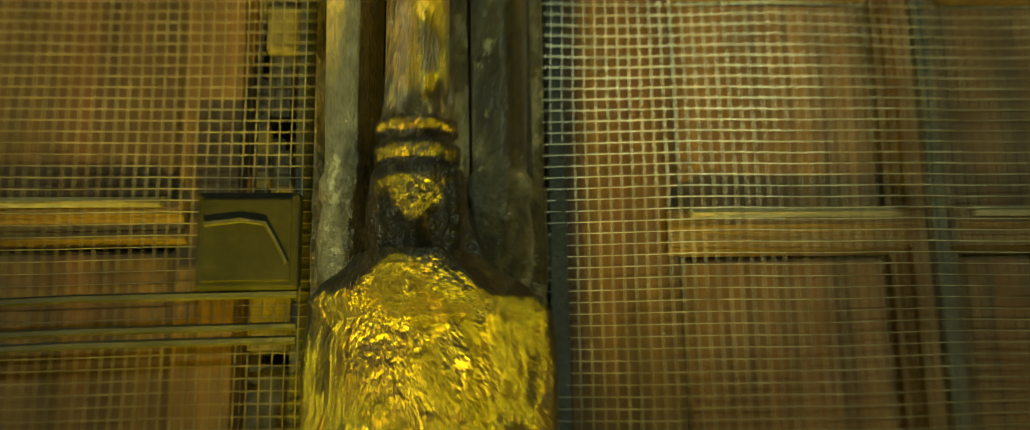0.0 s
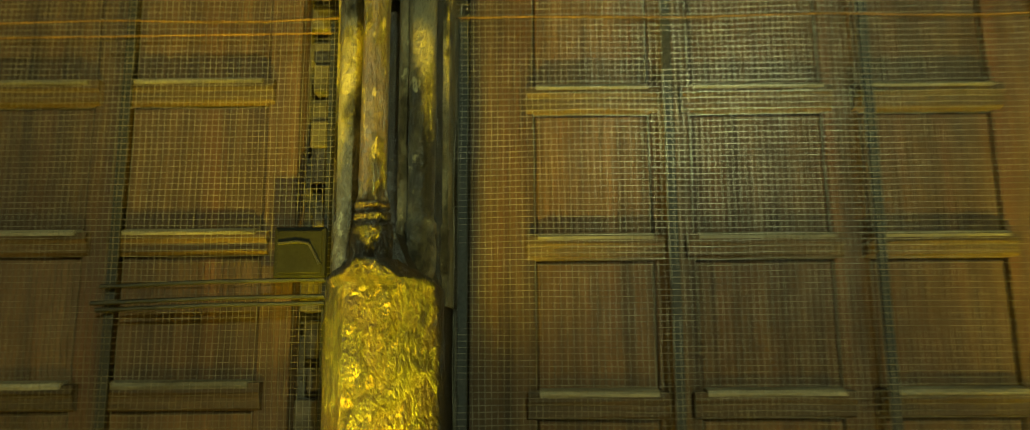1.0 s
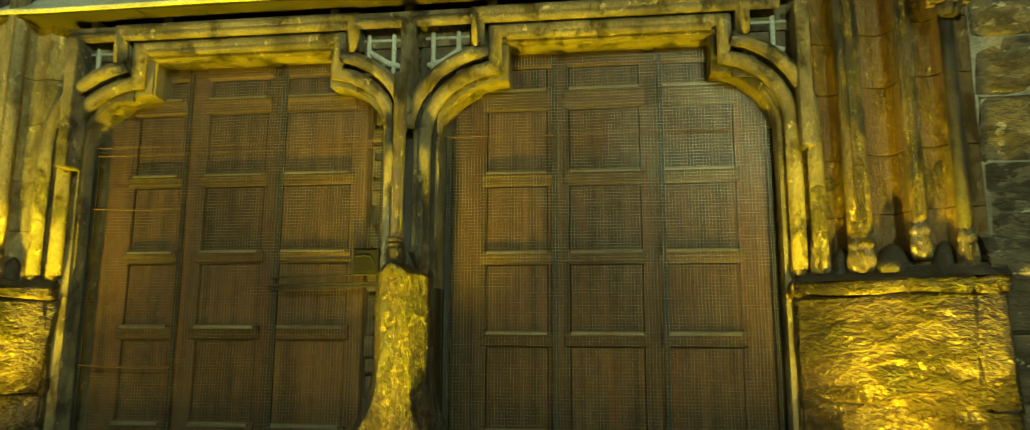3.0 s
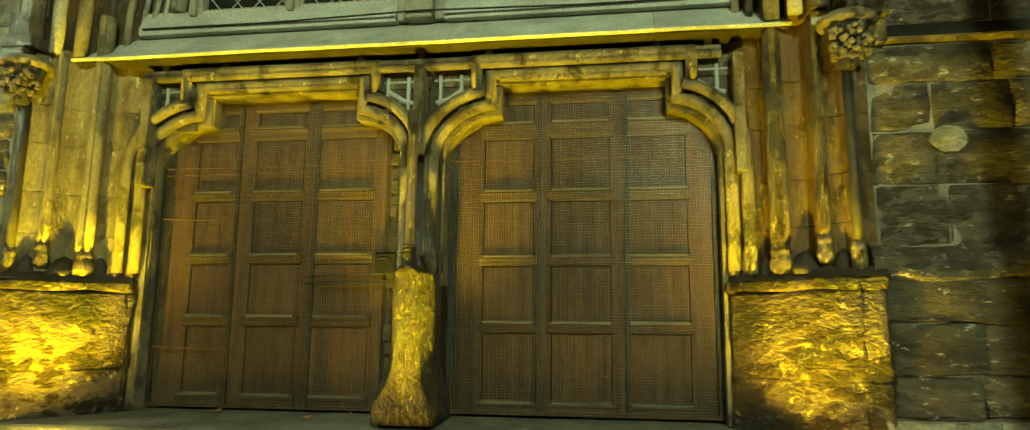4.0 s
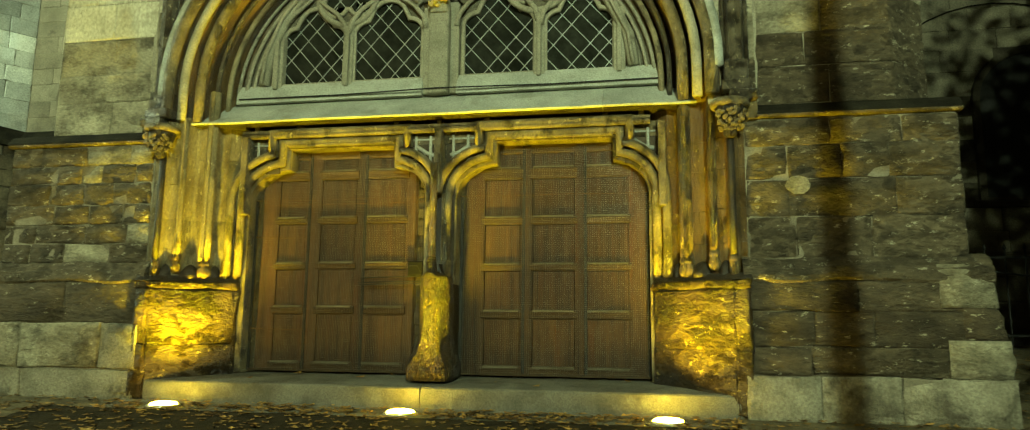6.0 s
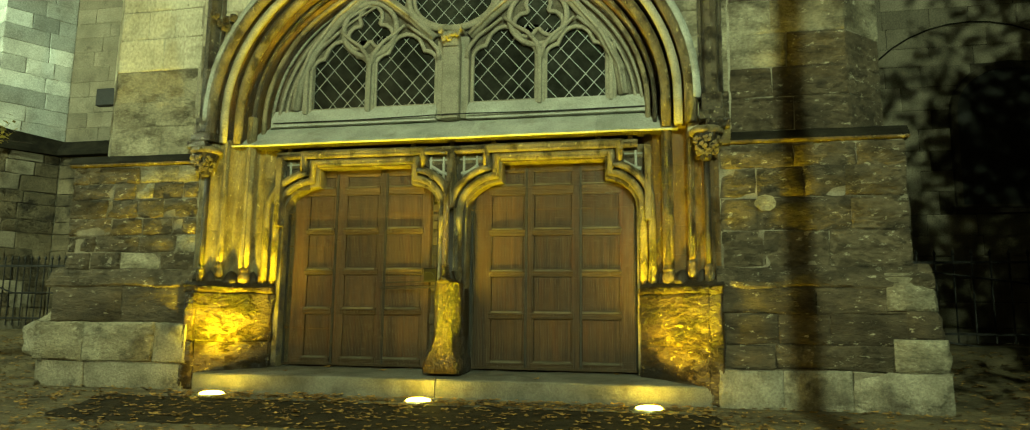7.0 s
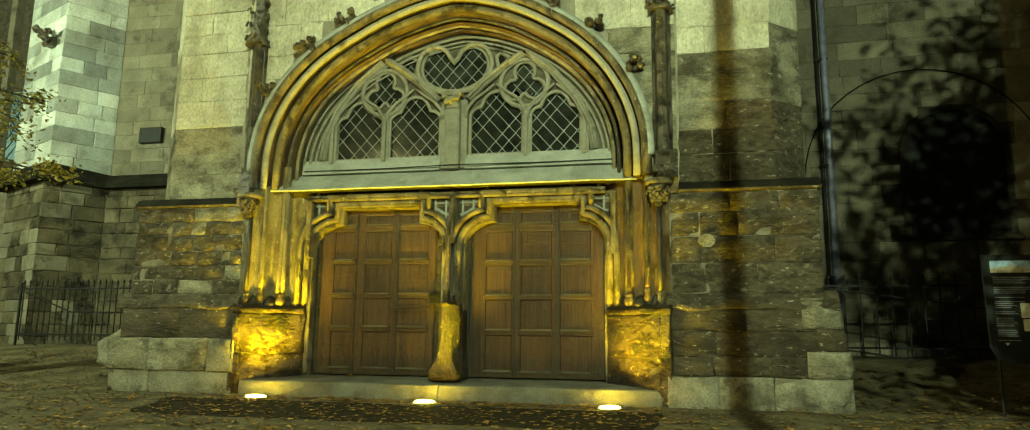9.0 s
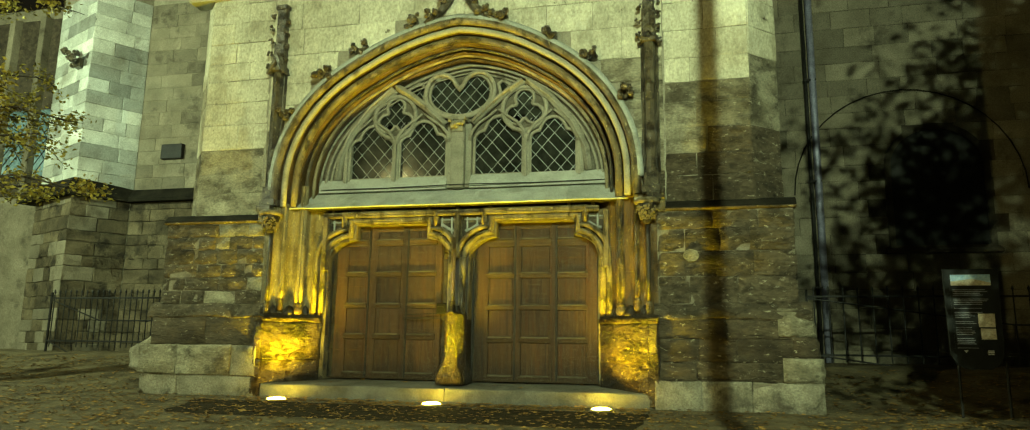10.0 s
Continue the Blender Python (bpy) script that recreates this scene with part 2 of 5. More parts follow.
def plain(name, base, rough, emit=None, power=0.0, transmission=0.0, metal=0.0):
    m = bpy.data.materials.new(name)
    m.use_nodes = True
    b = m.node_tree.nodes["Principled BSDF"]
    b.inputs["Base Color"].default_value = (*base, 1)
    b.inputs["Roughness"].default_value, b.inputs["Metallic"].default_value = rough, metal
    b.inputs["Transmission Weight"].default_value = transmission
    if emit:
        b.inputs["Emission Color"].default_value, b.inputs["Emission Strength"].default_value = (*emit, 1), power
    return m


LAMP_GLASS = plain("lit_lamp_glass", (0.9, 0.8, 0.4), 0.2, (1.0, 0.72, 0.03), 185.0)
LAMP_HEAD = plain("lit_street_lamp_glass", (0.9, 0.9, 0.7), 0.2, (1.0, 0.95, 0.6), 12.0)
STEEL = plain("brushed_steel", (0.45, 0.43, 0.36), 0.35, metal=1.0)
GLASS = surf("old_dark_glazing", (0.010, 0.011, 0.008), (0.032, 0.034, 0.026), 3, 8, 0.10, vary=0.35, bump=0.05, spec=0.15)
GLASS_BLUE = surf("pale_blue_glazing", (0.10, 0.16, 0.18), (0.22, 0.32, 0.36), 2, 8, 0.2, vary=0.3, bump=0.12, spec=0.6)


# ---- building tools ----
def thing(name, at, label, category, group="", kind=""):
    ob = new(name)
    ob.empty_display_size = 0.1
    ob.location = at
    return tagged(ob, label, category, group, kind)


def mesh_of(geom, name):
    me = bpy.data.meshes.new(name)
    if isinstance(geom, bmesh.types.BMesh):
        bmesh.ops.recalc_face_normals(geom, faces=geom.faces[:])
        geom.to_mesh(me)
        geom.free()
    else:
        me.from_pydata(geom[0], [], geom[1])
        me.update()
    return me


def part(name, geom, material, parent=None, label="", smooth=False):
    """Links one mesh, built in world places, under its thing or part."""
    me = mesh_of(geom, name)
    me.materials.append(material)
    if smooth:
        me.shade_smooth()
    ob = new(name, me)
    if parent:
        ob.parent = parent
        if parent.type == "EMPTY":
            ob.matrix_parent_inverse = Matrix.Translation(-Vector(parent.location))
    if label:
        ob["label"] = label
    return ob


def solo(name, geom, material, label, category, group="", kind="", smooth=False):
    return tagged(part(name, geom, material, None, "", smooth), label, category, group, kind)


def join(*bms):
    out = bmesh.new()
    for b in bms:
        me = bpy.data.meshes.new("joining")
        b.to_mesh(me)
        b.free()
        out.from_mesh(me)
        bpy.data.meshes.remove(me)
    return out


def box(x0, x1, y0, y1, z0, z1, bev=0.0):
    bm = bmesh.new()
    bmesh.ops.create_cube(bm, size=1)
    for v in bm.verts:
        v.co = Vector(((x0 + x1) / 2 + v.co.x * (x1 - x0), (y0 + y1) / 2 + v.co.y * (y1 - y0), (z0 + z1) / 2 + v.co.z * (z1 - z0)))
    if bev:
        bmesh.ops.bevel(bm, geom=bm.edges[:], offset=bev, segments=2, affect="EDGES", profile=0.5)
    return bm


def prism(outline, z0, z1, bev=0.0):
    """A solid over a plan outline."""
    bm = bmesh.new()
    f = bm.faces.new([bm.verts.new((x, y, z0)) for x, y in outline])
    up = bmesh.ops.extrude_face_region(bm, geom=[f])
    for v in [g for g in up["geom"] if isinstance(g, bmesh.types.BMVert)]:
        v.co.z = z1
    if bev:
        bmesh.ops.bevel(bm, geom=bm.edges[:], offset=bev, segments=2, affect="EDGES", profile=0.5)
    return bm


def slab(outline, y0, y1, bev=0.0):
    """A solid over an outline in the facade plane (x, z)."""
    bm = bmesh.new()
    f = bm.faces.new([bm.verts.new((x, y0, z)) for x, z in outline])
    up = bmesh.ops.extrude_face_region(bm, geom=[f])
    for v in [g for g in up["geom"] if isinstance(g, bmesh.types.BMVert)]:
        v.co.y = y1
    if bev:
        bmesh.ops.bevel(bm, geom=bm.edges[:], offset=bev, segments=1, affect="EDGES")
    return bm


def lathe(cx, cy, prof, seg=20, sx=1.0, sy=1.0, wob=0.0):
    verts, faces, n = [], [], len(prof)
    for i in range(seg):
        a = 2 * math.pi * i / seg
        for r, z in prof:
            rr = r * (1 + wob * noise.noise(Vector((3 * math.cos(a), 3 * math.sin(a), 5 * z))))
            verts.append((cx + sx * rr * math.cos(a), cy + sy * rr * math.sin(a), z))
    for i in range(seg):
        j = (i + 1) % seg
        for k in range(n - 1):
            faces.append((i * n + k, j * n + k, j * n + k + 1, i * n + k + 1))
    faces.append(tuple(i * n for i in range(seg))[::-1])
    faces.append(tuple(i * n + n - 1 for i in range(seg)))
    return verts, faces


def tube(path, r, seg=8, closed=False, flat=1.0):
    """A round bar along a path; r may change along it."""
    pts = [Vector(p) for p in path]
    n = len(pts)
    rs = r if isinstance(r, (list, tuple)) else [r] * n
    verts, faces = [], []
    side = None
    for i, p in enumerate(pts):
        a = pts[(i - 1) % n] if (i or closed) else p
        b = pts[(i + 1) % n] if (i < n - 1 or closed) else p
        d = (b - a).normalized()
        if side is None:
            side = d.orthogonal().normalized() if abs(d.y) > 0.7 else d.cross(Vector((0, 1, 0))).normalized()
        side = (side - d * side.dot(d)).normalized()
        up = d.cross(side)
        for k in range(seg):
            t = 2 * math.pi * k / seg
            verts.append(tuple(p + side * (rs[i] * math.cos(t)) + up * (rs[i] * flat * math.sin(t))))
    for i in range(n if closed else n - 1):
        j = (i + 1) % n
        for k in range(seg):
            l = (k + 1) % seg
            faces.append((i * seg + k, i * seg + l, j * seg + l, j * seg + k))
    if not closed:
        faces.append(tuple(range(seg))[::-1])
        faces.append(tuple((n - 1) * seg + k for k in range(seg)))
    return verts, faces


def sweep(path, prof, closed=False):
    """Runs a profile of (in-plane offset, y) along a path in the facade plane (x, z); offsets go to the path's left."""
    n, m = len(path), len(prof)
    verts, faces = [], []
    for i in range(n):
        p = Vector(path[i])
        a = Vector(path[(i - 1) % n]) if (i or closed) else None
        b = Vector(path[(i + 1) % n]) if (i < n - 1 or closed) else None
        d1 = (p - a).normalized() if a else (b - p).normalized()
        d2 = (b - p).normalized() if b else d1
        n1, n2 = Vector((-d1.y, d1.x)), Vector((-d2.y, d2.x))
        nn = (n1 + n2).normalized()
        k = 1 / max(nn.dot(n1), 0.45)
        for off, y in prof:
            q = p + nn * (off * k)
            verts.append((q.x, y, q.y))
    for i in range(n if closed else n - 1):
        j = (i + 1) % n
        for k in range(m):
            l = (k + 1) % m
            faces.append((i * m + k, j * m + k, j * m + l, i * m + l))
    if not closed:
        faces.append(tuple(range(m)))
        faces.append(tuple((n - 1) * m + k for k in range(m))[::-1])
    bm = bmesh.new()
    vs = [bm.verts.new(v) for v in verts]
    for f in faces:
        bm.faces.new([vs[i] for i in f])
    return bm


def roll(c, y, r, k=8):
    """A round moulding profile."""
    return [(c + r * math.cos(2 * math.pi * i / k), y + r * math.sin(2 * math.pi * i / k)) for i in range(k)]


def flat_holes(outer, holes, y, thick):
    """A plate in the facade plane with openings through it."""
    bm = bmesh.new()
    edges = []
    for loop in (outer, *holes):
        vs = [bm.verts.new((x, y, z)) for x, z in loop]
        edges += [bm.edges.new((vs[i], vs[(i + 1) % len(vs)])) for i in range(len(vs))]
    bmesh.ops.triangle_fill(bm, use_beauty=True, use_dissolve=False, edges=edges)
    g = bmesh.ops.extrude_face_region(bm, geom=bm.faces[:])
    for v in [e for e in g["geom"] if isinstance(e, bmesh.types.BMVert)]:
        v.co.y += thick
    return bm


rng = random.Random(7)


def ashlar(parent, plan, z0, z1, course, length, pick, depth=0.14, rough=0.012, skip=None, seed=1, gap=0.006, bar=None):
    """Coursed stones along a plan line (outside to its right-hand side as it runs), each one a piece of its own."""
    r = random.Random(seed)
    z = z0
    while z < z1 - 0.05:
        h = min(r.uniform(*course), z1 - z)
        if z1 - z - h < 0.14:
            h = z1 - z
        for a, b in zip(plan, plan[1:]):
            a, b = Vector(a), Vector(b)
            run = (b - a).length
            d = (b - a) / run
            out = Vector((d.y, -d.x))
            u, limit, last = 0.0, run, run
            stop = bar(z, z + h) if bar else None
            if stop:
                limit = stop[0] - a.x
            while u < last - 0.01:
                if stop and u >= limit - 0.01 and limit < last:
                    u, limit = stop[1] - a.x, last
                w = min(r.uniform(*length), limit - u)
                if limit - u - w < length[0] * 0.6:
                    w = limit - u
                if w < 0.05:
                    u += max(w, 0.02)
                    continue
                c = a + d * (u + w / 2)
                if not (skip and skip(c.x, z + h / 2, w, h)):
                    part("stone", stone(a, d, out, u + gap, u + w - gap, z + gap, z + h - gap, depth, rough, r), pick(c.x, z + h / 2, r), parent, smooth=rough > 0.02)
                u += w
        z += h


def stone(a, d, out, u0, u1, z0, z1, depth, rough, r):
    us = [u0, u0 + 0.02, u0 + (u1 - u0) * 0.36, u0 + (u1 - u0) * 0.68, u1 - 0.02, u1]
    zs = [z0, z0 + 0.02, (z0 + z1) / 2, z1 - 0.02, z1]
    proud, s = r.uniform(-0.006, 0.008), r.uniform(0, 50)
    verts, faces = [], []
    for i, u in enumerate(us):
        for j, z in enumerate(zs):
            rim = i in (0, 5) or j in (0, 4)
            wear = 0.004 + rough * 0.42
            q = a + d * (u + (r.uniform(-wear, wear) if rim else 0))
            o = proud + (-0.005 - rough * 0.13 if rim else rough * noise.noise(Vector((u * 4 + s, z * 4, s))) * 1.2)
            if i in (0, 5) and j in (0, 4):
                o -= 0.012 * r.random()
            q = q + out * o
            verts.append((q.x, q.y, z + (r.uniform(-wear, wear) if rim else 0)))
    for i in range(5):
        for j in range(4):
            k = i * 5 + j
            faces.append((k, k + 5, k + 6, k + 1))
    back = []
    for u, z in ((u0, z0), (u1, z0), (u1, z1), (u0, z1)):
        q = a + d * u - out * depth
        back.append(len(verts))
        verts.append((q.x, q.y, z))
    ring = [[i * 5 for i in range(6)], [25 + j for j in range(5)], [29 - 5 * i for i in range(6)], [4 - j for j in range(5)]]
    for e, (p, q) in zip(ring, ((0, 1), (1, 2), (2, 3), (3, 0))):
        faces.append((back[p], back[q], *reversed(e)))
    return verts, faces


def mirror_x(x):
    return -0.18 - x


# ---- ground ----
def level(x, y):
    if y < 0.9:
        return 0.075 + (y - 0.9) * 0.036
    s = min(max((y - 0.9) / 4.6, 0), 1)
    return 0.075 + 0.66 * s * s * (3 - 2 * s)


def spaced(lo, hi, fine_lo, fine_hi, step):
    out = [lo, lo * 0.4 + fine_lo * 0.6]
    v = fine_lo
    while v <= fine_hi:
        out.append(v)
        v += step
    return sorted(out + [hi * 0.4 + fine_hi * 0.6, hi])


gx, gy = spaced(-160, 160, -18, 16, 0.34), spaced(-120, 200, -14, 12, 0.3)
verts = [(x, y, level(x, y) + (0.016 * noise.noise(Vector((x * 1.3, y * 1.3, 0))) if abs(x) < 20 and not (-4.4 < x < 4 and -2.2 < y < 3) else 0)) for x in gx for y in gy]
n = len(gy)
faces = [(i * n + j, (i + 1) * n + j, (i + 1) * n + j + 1, i * n + j + 1) for i in range(len(gx) - 1) for j in range(n - 1)]
ground = solo("ground", (verts, faces), GROUND, "trodden brown earth strewn with fallen leaves", "ground", kind="structure", smooth=True)
# Ragged outline of the darker patch before the step.
rim_pts = []
for (xa, ya), (xb, yb) in zip(((-3.7, -1.6), (3.4, -1.6), (3.4, 0.16), (-4.3, 0.16)), ((3.4, -1.6), (3.4, 0.16), (-4.3, 0.16), (-3.7, -1.6))):
    for i in range(12):
        x, y = xa + (xb - xa) * i / 12, ya + (yb - ya) * i / 12
        rim_pts.append((x + 0.10 * noise.noise(Vector((x * 2, y * 2, 4))), y + (0.12 * noise.noise(Vector((x * 2, y * 2, 7))) if y < 0.1 else 0.0)))
solo("asphalt_patch", ([(x, y, level(x, y) + 0.005) for x, y in rim_pts], [tuple(range(len(rim_pts)))]), GROUND_DARK, "dark patch of ground in front of the church step", "paving", kind="structure")

# paving strip with the three lamps, and the two long slabs of the step
strip = thing("paving_strip", (-0.1, 0.5, 0.05), "strip of grey flagstones along the foot of the step", "paving", kind="structure")
for x0, x1 in ((-3.75, -2.25), (-2.25, -0.95), (-0.95, 0.72), (0.72, 2.05), (2.05, 3.42)):
    bm = box(x0 + 0.004, x1 - 0.004, 0.17, 0.92, -0.06, 0.075, 0.008)
    for v in bm.verts:
        v.co.z += (v.co.y - 0.9) * 0.036
    part("flagstone", bm, PAVE, strip)
step = thing("threshold_step", (-0.05, 1.2, 0.1), "worn stone doorstep of two long slabs", "step", kind="structure")
for x0, x1 in ((-3.56, -0.055), (-0.045, 3.46)):
    bm = bmesh.new()
    cols = 14
    rows = ((0.86, 0.05), (0.855, 0.19), (0.865, 0.285), (0.885, 0.305), (1.2, 0.345), (1.55, 0.375), (2.1, 0.405), (2.1, 0.05))
    grid = [[bm.verts.new((x0 + (x1 - x0) * i / cols, y + 0.012 * noise.noise(Vector((i * 0.9 + x0, z * 9, y))), z + 0.008 * noise.noise(Vector((i * 0.7, y * 3, x0))))) for y, z in rows] for i in range(cols + 1)]
    for p, q in zip(grid, grid[1:]):
        for k in range(len(rows)):
            l = (k + 1) % len(rows)
            bm.faces.new((p[k], p[l], q[l], q[k]))
    bm.faces.new(grid[0])
    bm.faces.new(grid[-1][::-1])
    part("step_slab", bm, STEP, step)

for ux, uy, *_ in UPLIGHTS:
    up = thing("ground_uplight", (ux, uy, 0.06), "round recessed ground spotlight glowing golden yellow", "ground light", "uplights before the step")
    z = 0.0625
    part("rim", lathe(ux, uy, [(0.12, z - 0.03), (0.185, z - 0.03), (0.185, z + 0.004), (0.17, z + 0.010), (0.155, z + 0.010), (0.15, z + 0.002)], 24), STEEL, up, "steel rim", True)
    part("lens", lathe(ux, uy, [(0.001, z + 0.002), (0.152, z + 0.002), (0.150, z + 0.020), (0.12, z + 0.034), (0.06, z + 0.044), (0.001, z + 0.047)], 24), LAMP_GLASS, up, "glowing glass lens", True)



# ---- the buttresses and the wall over the arch ----
def arch_path(a, b, cx=-0.18, z0=4.0, foot=3.6, peak=0.10, n=40):
    """A flat, slightly pointed arch in the facade plane, from its left foot to its right foot."""
    pts = [(cx - a, foot)]
    for i in range(n + 1):
        t = math.pi * (1 - i / n)
        c, s = math.cos(t), math.sin(t)
        pts.append((cx + a * c + 0.16 * s ** 4, z0 + (b - 0.06) * s + (peak + 0.08) * max(0, 1 - abs(c) * 1.9)))
    return pts + [(cx + a, foot)]


def arch_bar(z0, z1):
    """The stretch of a course that the arch takes up."""
    q = (z0 * 0.6 + z1 * 0.4 - 4.0) / 3.02
    if q >= 1:
        return None
    half = 3.52 * math.sqrt(1 - max(q, 0) ** 2)
    return (-0.18 - half, -0.18 + half)


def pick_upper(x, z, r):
    # Sooty below, paler with height; the lower west threshold also paints in lamplight.
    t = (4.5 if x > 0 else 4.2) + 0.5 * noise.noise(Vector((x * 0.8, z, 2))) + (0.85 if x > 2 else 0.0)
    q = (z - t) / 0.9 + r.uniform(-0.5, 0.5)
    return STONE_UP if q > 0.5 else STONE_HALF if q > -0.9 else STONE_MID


def pick_low(x, z, r):
    return STONE_LOW if r.random() < 0.7 else STONE_MID


def buttress(right):
    s = (lambda x: x) if right else mirror_x
    order = (lambda pts: [(s(x), y) for x, y in pts]) if right else (lambda pts: [(s(x), y) for x, y in pts][::-1])
    side = "east" if right else "west"
    b = thing("buttress_" + side, (s(4.7), 1.6, 0.05), "massive stepped church buttress of soot-stained ashlar", "buttress", kind="structure")
    core = order([(3.5, 3.9), (3.5, 1.016), (5.152, 1.016), (5.644, 1.526), (5.644, 3.9)])
    part("core", prism(core, -0.2, 9.8), MORTAR, b, "pale lime mortar core")
    core = order([(3.5, 3.9), (3.5, 0.880), (5.784, 0.880), (5.784, 3.9)])
    part("lower_core", prism(core, -0.2, 1.6), MORTAR_LOW, b)
    core = order([(3.57, 3.9), (3.57, 0.981), (5.730, 0.981), (5.730, 3.9)])
    part("middle_core", prism(core, 1.4, 3.32), MORTAR_DARK, b)
    upper = order([(3.72, 1.0), (5.16, 1.0), (5.66, 1.52), (5.66, 3.4)])
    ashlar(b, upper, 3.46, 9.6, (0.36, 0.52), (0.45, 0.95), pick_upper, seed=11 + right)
    mid = order([(3.58, 0.97), (5.74, 0.97), (5.74, 3.4)])
    ashlar(b, mid, 1.74, 3.28, (0.32, 0.46) if right else (0.24, 0.36), (0.40, 1.1) if right else (0.28, 0.75), lambda x, z, r: STONE_MID if right or r.random() < 0.75 else STONE_HALF, rough=0.028, gap=0.003 if right else 0.007, seed=21 + right)
    low = order([(3.52, 0.86), (5.80, 0.86), (5.80, 3.4)])
    split = 0.525 if right else 0.985
    ashlar(b, low, split + 0.005, 1.5, (0.28, 0.40) if right else (0.40, 0.55), (0.45, 1.3), pick_low, rough=0.034, gap=0.003, seed=31 + right)
    edge = 6.03 if right else 5.91
    base = order([(3.5, 0.80), (edge, 0.80), (edge, 3.4)])
    ashlar(b, base, 0.0, 0.52 if right else 0.43, (0.6, 0.7), (0.7, 1.4), lambda x, z, r: STONE_BASE, rough=0.035, gap=0.004, depth=0.25, seed=41 + right)
    if not right:
        ashlar(b, order([(3.5, 0.785), (5.98, 0.785), (5.98, 3.0)]), 0.435, 0.98, (0.6, 0.7), (0.8, 1.3), lambda x, z, r: STONE_BASE if r.random() < 0.8 else STONE_HALF, rough=0.04, gap=0.004, depth=0.25, seed=44)
    core = order([(3.5, 3.9), (3.5, 0.815), (edge - 0.02, 0.815), (edge - 0.02, 3.9)])
    part("base_core", prism(core, -0.2, split - 0.01), MORTAR_DARK, b)
    # weathered set-offs and the string course with its black top
    prof = [(1.05, 1.79), (0.955, 1.745), (0.91, 1.70), (0.895, 1.66), (0.865, 1.64), (0.845, 1.57), (0.84, 1.52), (0.86, 1.49), (1.05, 1.49)]
    xs = [3.5 + 2.42 * i / 16 for i in range(17)]
    vs, fs = [], []
    for i, x in enumerate(xs):
        for y, z in prof:
            w = noise.noise(Vector((x * 2.2, z * 4, side == "east")))
            vs.append((s(x), y + 0.03 * w, z + 0.035 * noise.noise(Vector((x * 1.7, z, 9)))))
    k = len(prof)
    for i in range(16):
        fs += [(i * k + j, i * k + (j + 1) % k, (i + 1) * k + (j + 1) % k, (i + 1) * k + j) for j in range(k)]
    fs += [tuple(range(k)), tuple(16 * k + j for j in range(k))]
    part("set_off", (vs, fs), STONE_MID, b, "worn moulded set-off, dark with soot")
    x0, x1 = s(3.62), s(5.78)
    lo, hi = min(x0, x1), max(x0, x1)
    string = part("string_course", slab_yz(lo, hi, [(1.1, 3.295), (0.95, 3.297), (0.925, 3.302), (0.905, 3.313), (0.902, 3.328), (1.0, 3.36), (1.1, 3.37)], 1), STONE_MID, b, "projecting string course with a sooty top")
    part("weathering", slab_yz(lo, hi, [(1.1, 3.35), (0.90, 3.331), (0.903, 3.36), (0.955, 3.42), (0.99, 3.455), (1.1, 3.49)]), SLATE, string, "black sooty weathering")
    e0, e1 = (s(3.58), s(3.72)) if right else (s(3.72), s(3.58))
    part("string_return", box(e0, e1, 0.90, 1.1, 3.29, 3.60, 0.012), CARVED, b)
    return b


def slab_yz(x0, x1, outline, cuts=1):
    vs, fs, k = [], [], len(outline)
    for i in range(cuts + 1):
        vs += [(x0 + (x1 - x0) * i / cuts, y, z) for y, z in outline]
    for i in range(cuts):
        fs += [(i * k + j, i * k + (j + 1) % k, (i + 1) * k + (j + 1) % k, (i + 1) * k + j) for j in range(k)]
    fs += [tuple(range(k))[::-1], tuple(cuts * k + j for j in range(k))]
    bm = bmesh.new()
    bv = [bm.verts.new(v) for v in vs]
    for f in fs:
        bm.faces.new([bv[i] for i in f])
    return bm


wall = thing("wall_gable", (-0.1, 1.2, 3.5), "pale ashlar wall over the portal arch", "wall", kind="structure")
outer = [(-3.95, 3.5), (-3.95, 9.8), (3.75, 9.8), (3.75, 3.5)]
part("core", flat_holes(outer + [(p[0], p[1]) for p in arch_path(3.38, 2.84, foot=3.5)][::-1], [], 0.997, 0.7), MORTAR, wall, "pale lime mortar core")
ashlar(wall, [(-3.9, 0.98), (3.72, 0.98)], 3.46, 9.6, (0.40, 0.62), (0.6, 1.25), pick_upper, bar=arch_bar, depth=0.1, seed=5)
east, west = buttress(True), buttress(False)
part("upper_string", slab_yz(-5.9, -3.6, [(1.3, 7.98), (0.93, 7.98), (0.88, 8.02), (0.90, 8.07), (1.02, 8.16), (1.3, 8.2)], 1), GREY_STONE, west, "pale moulded string course")


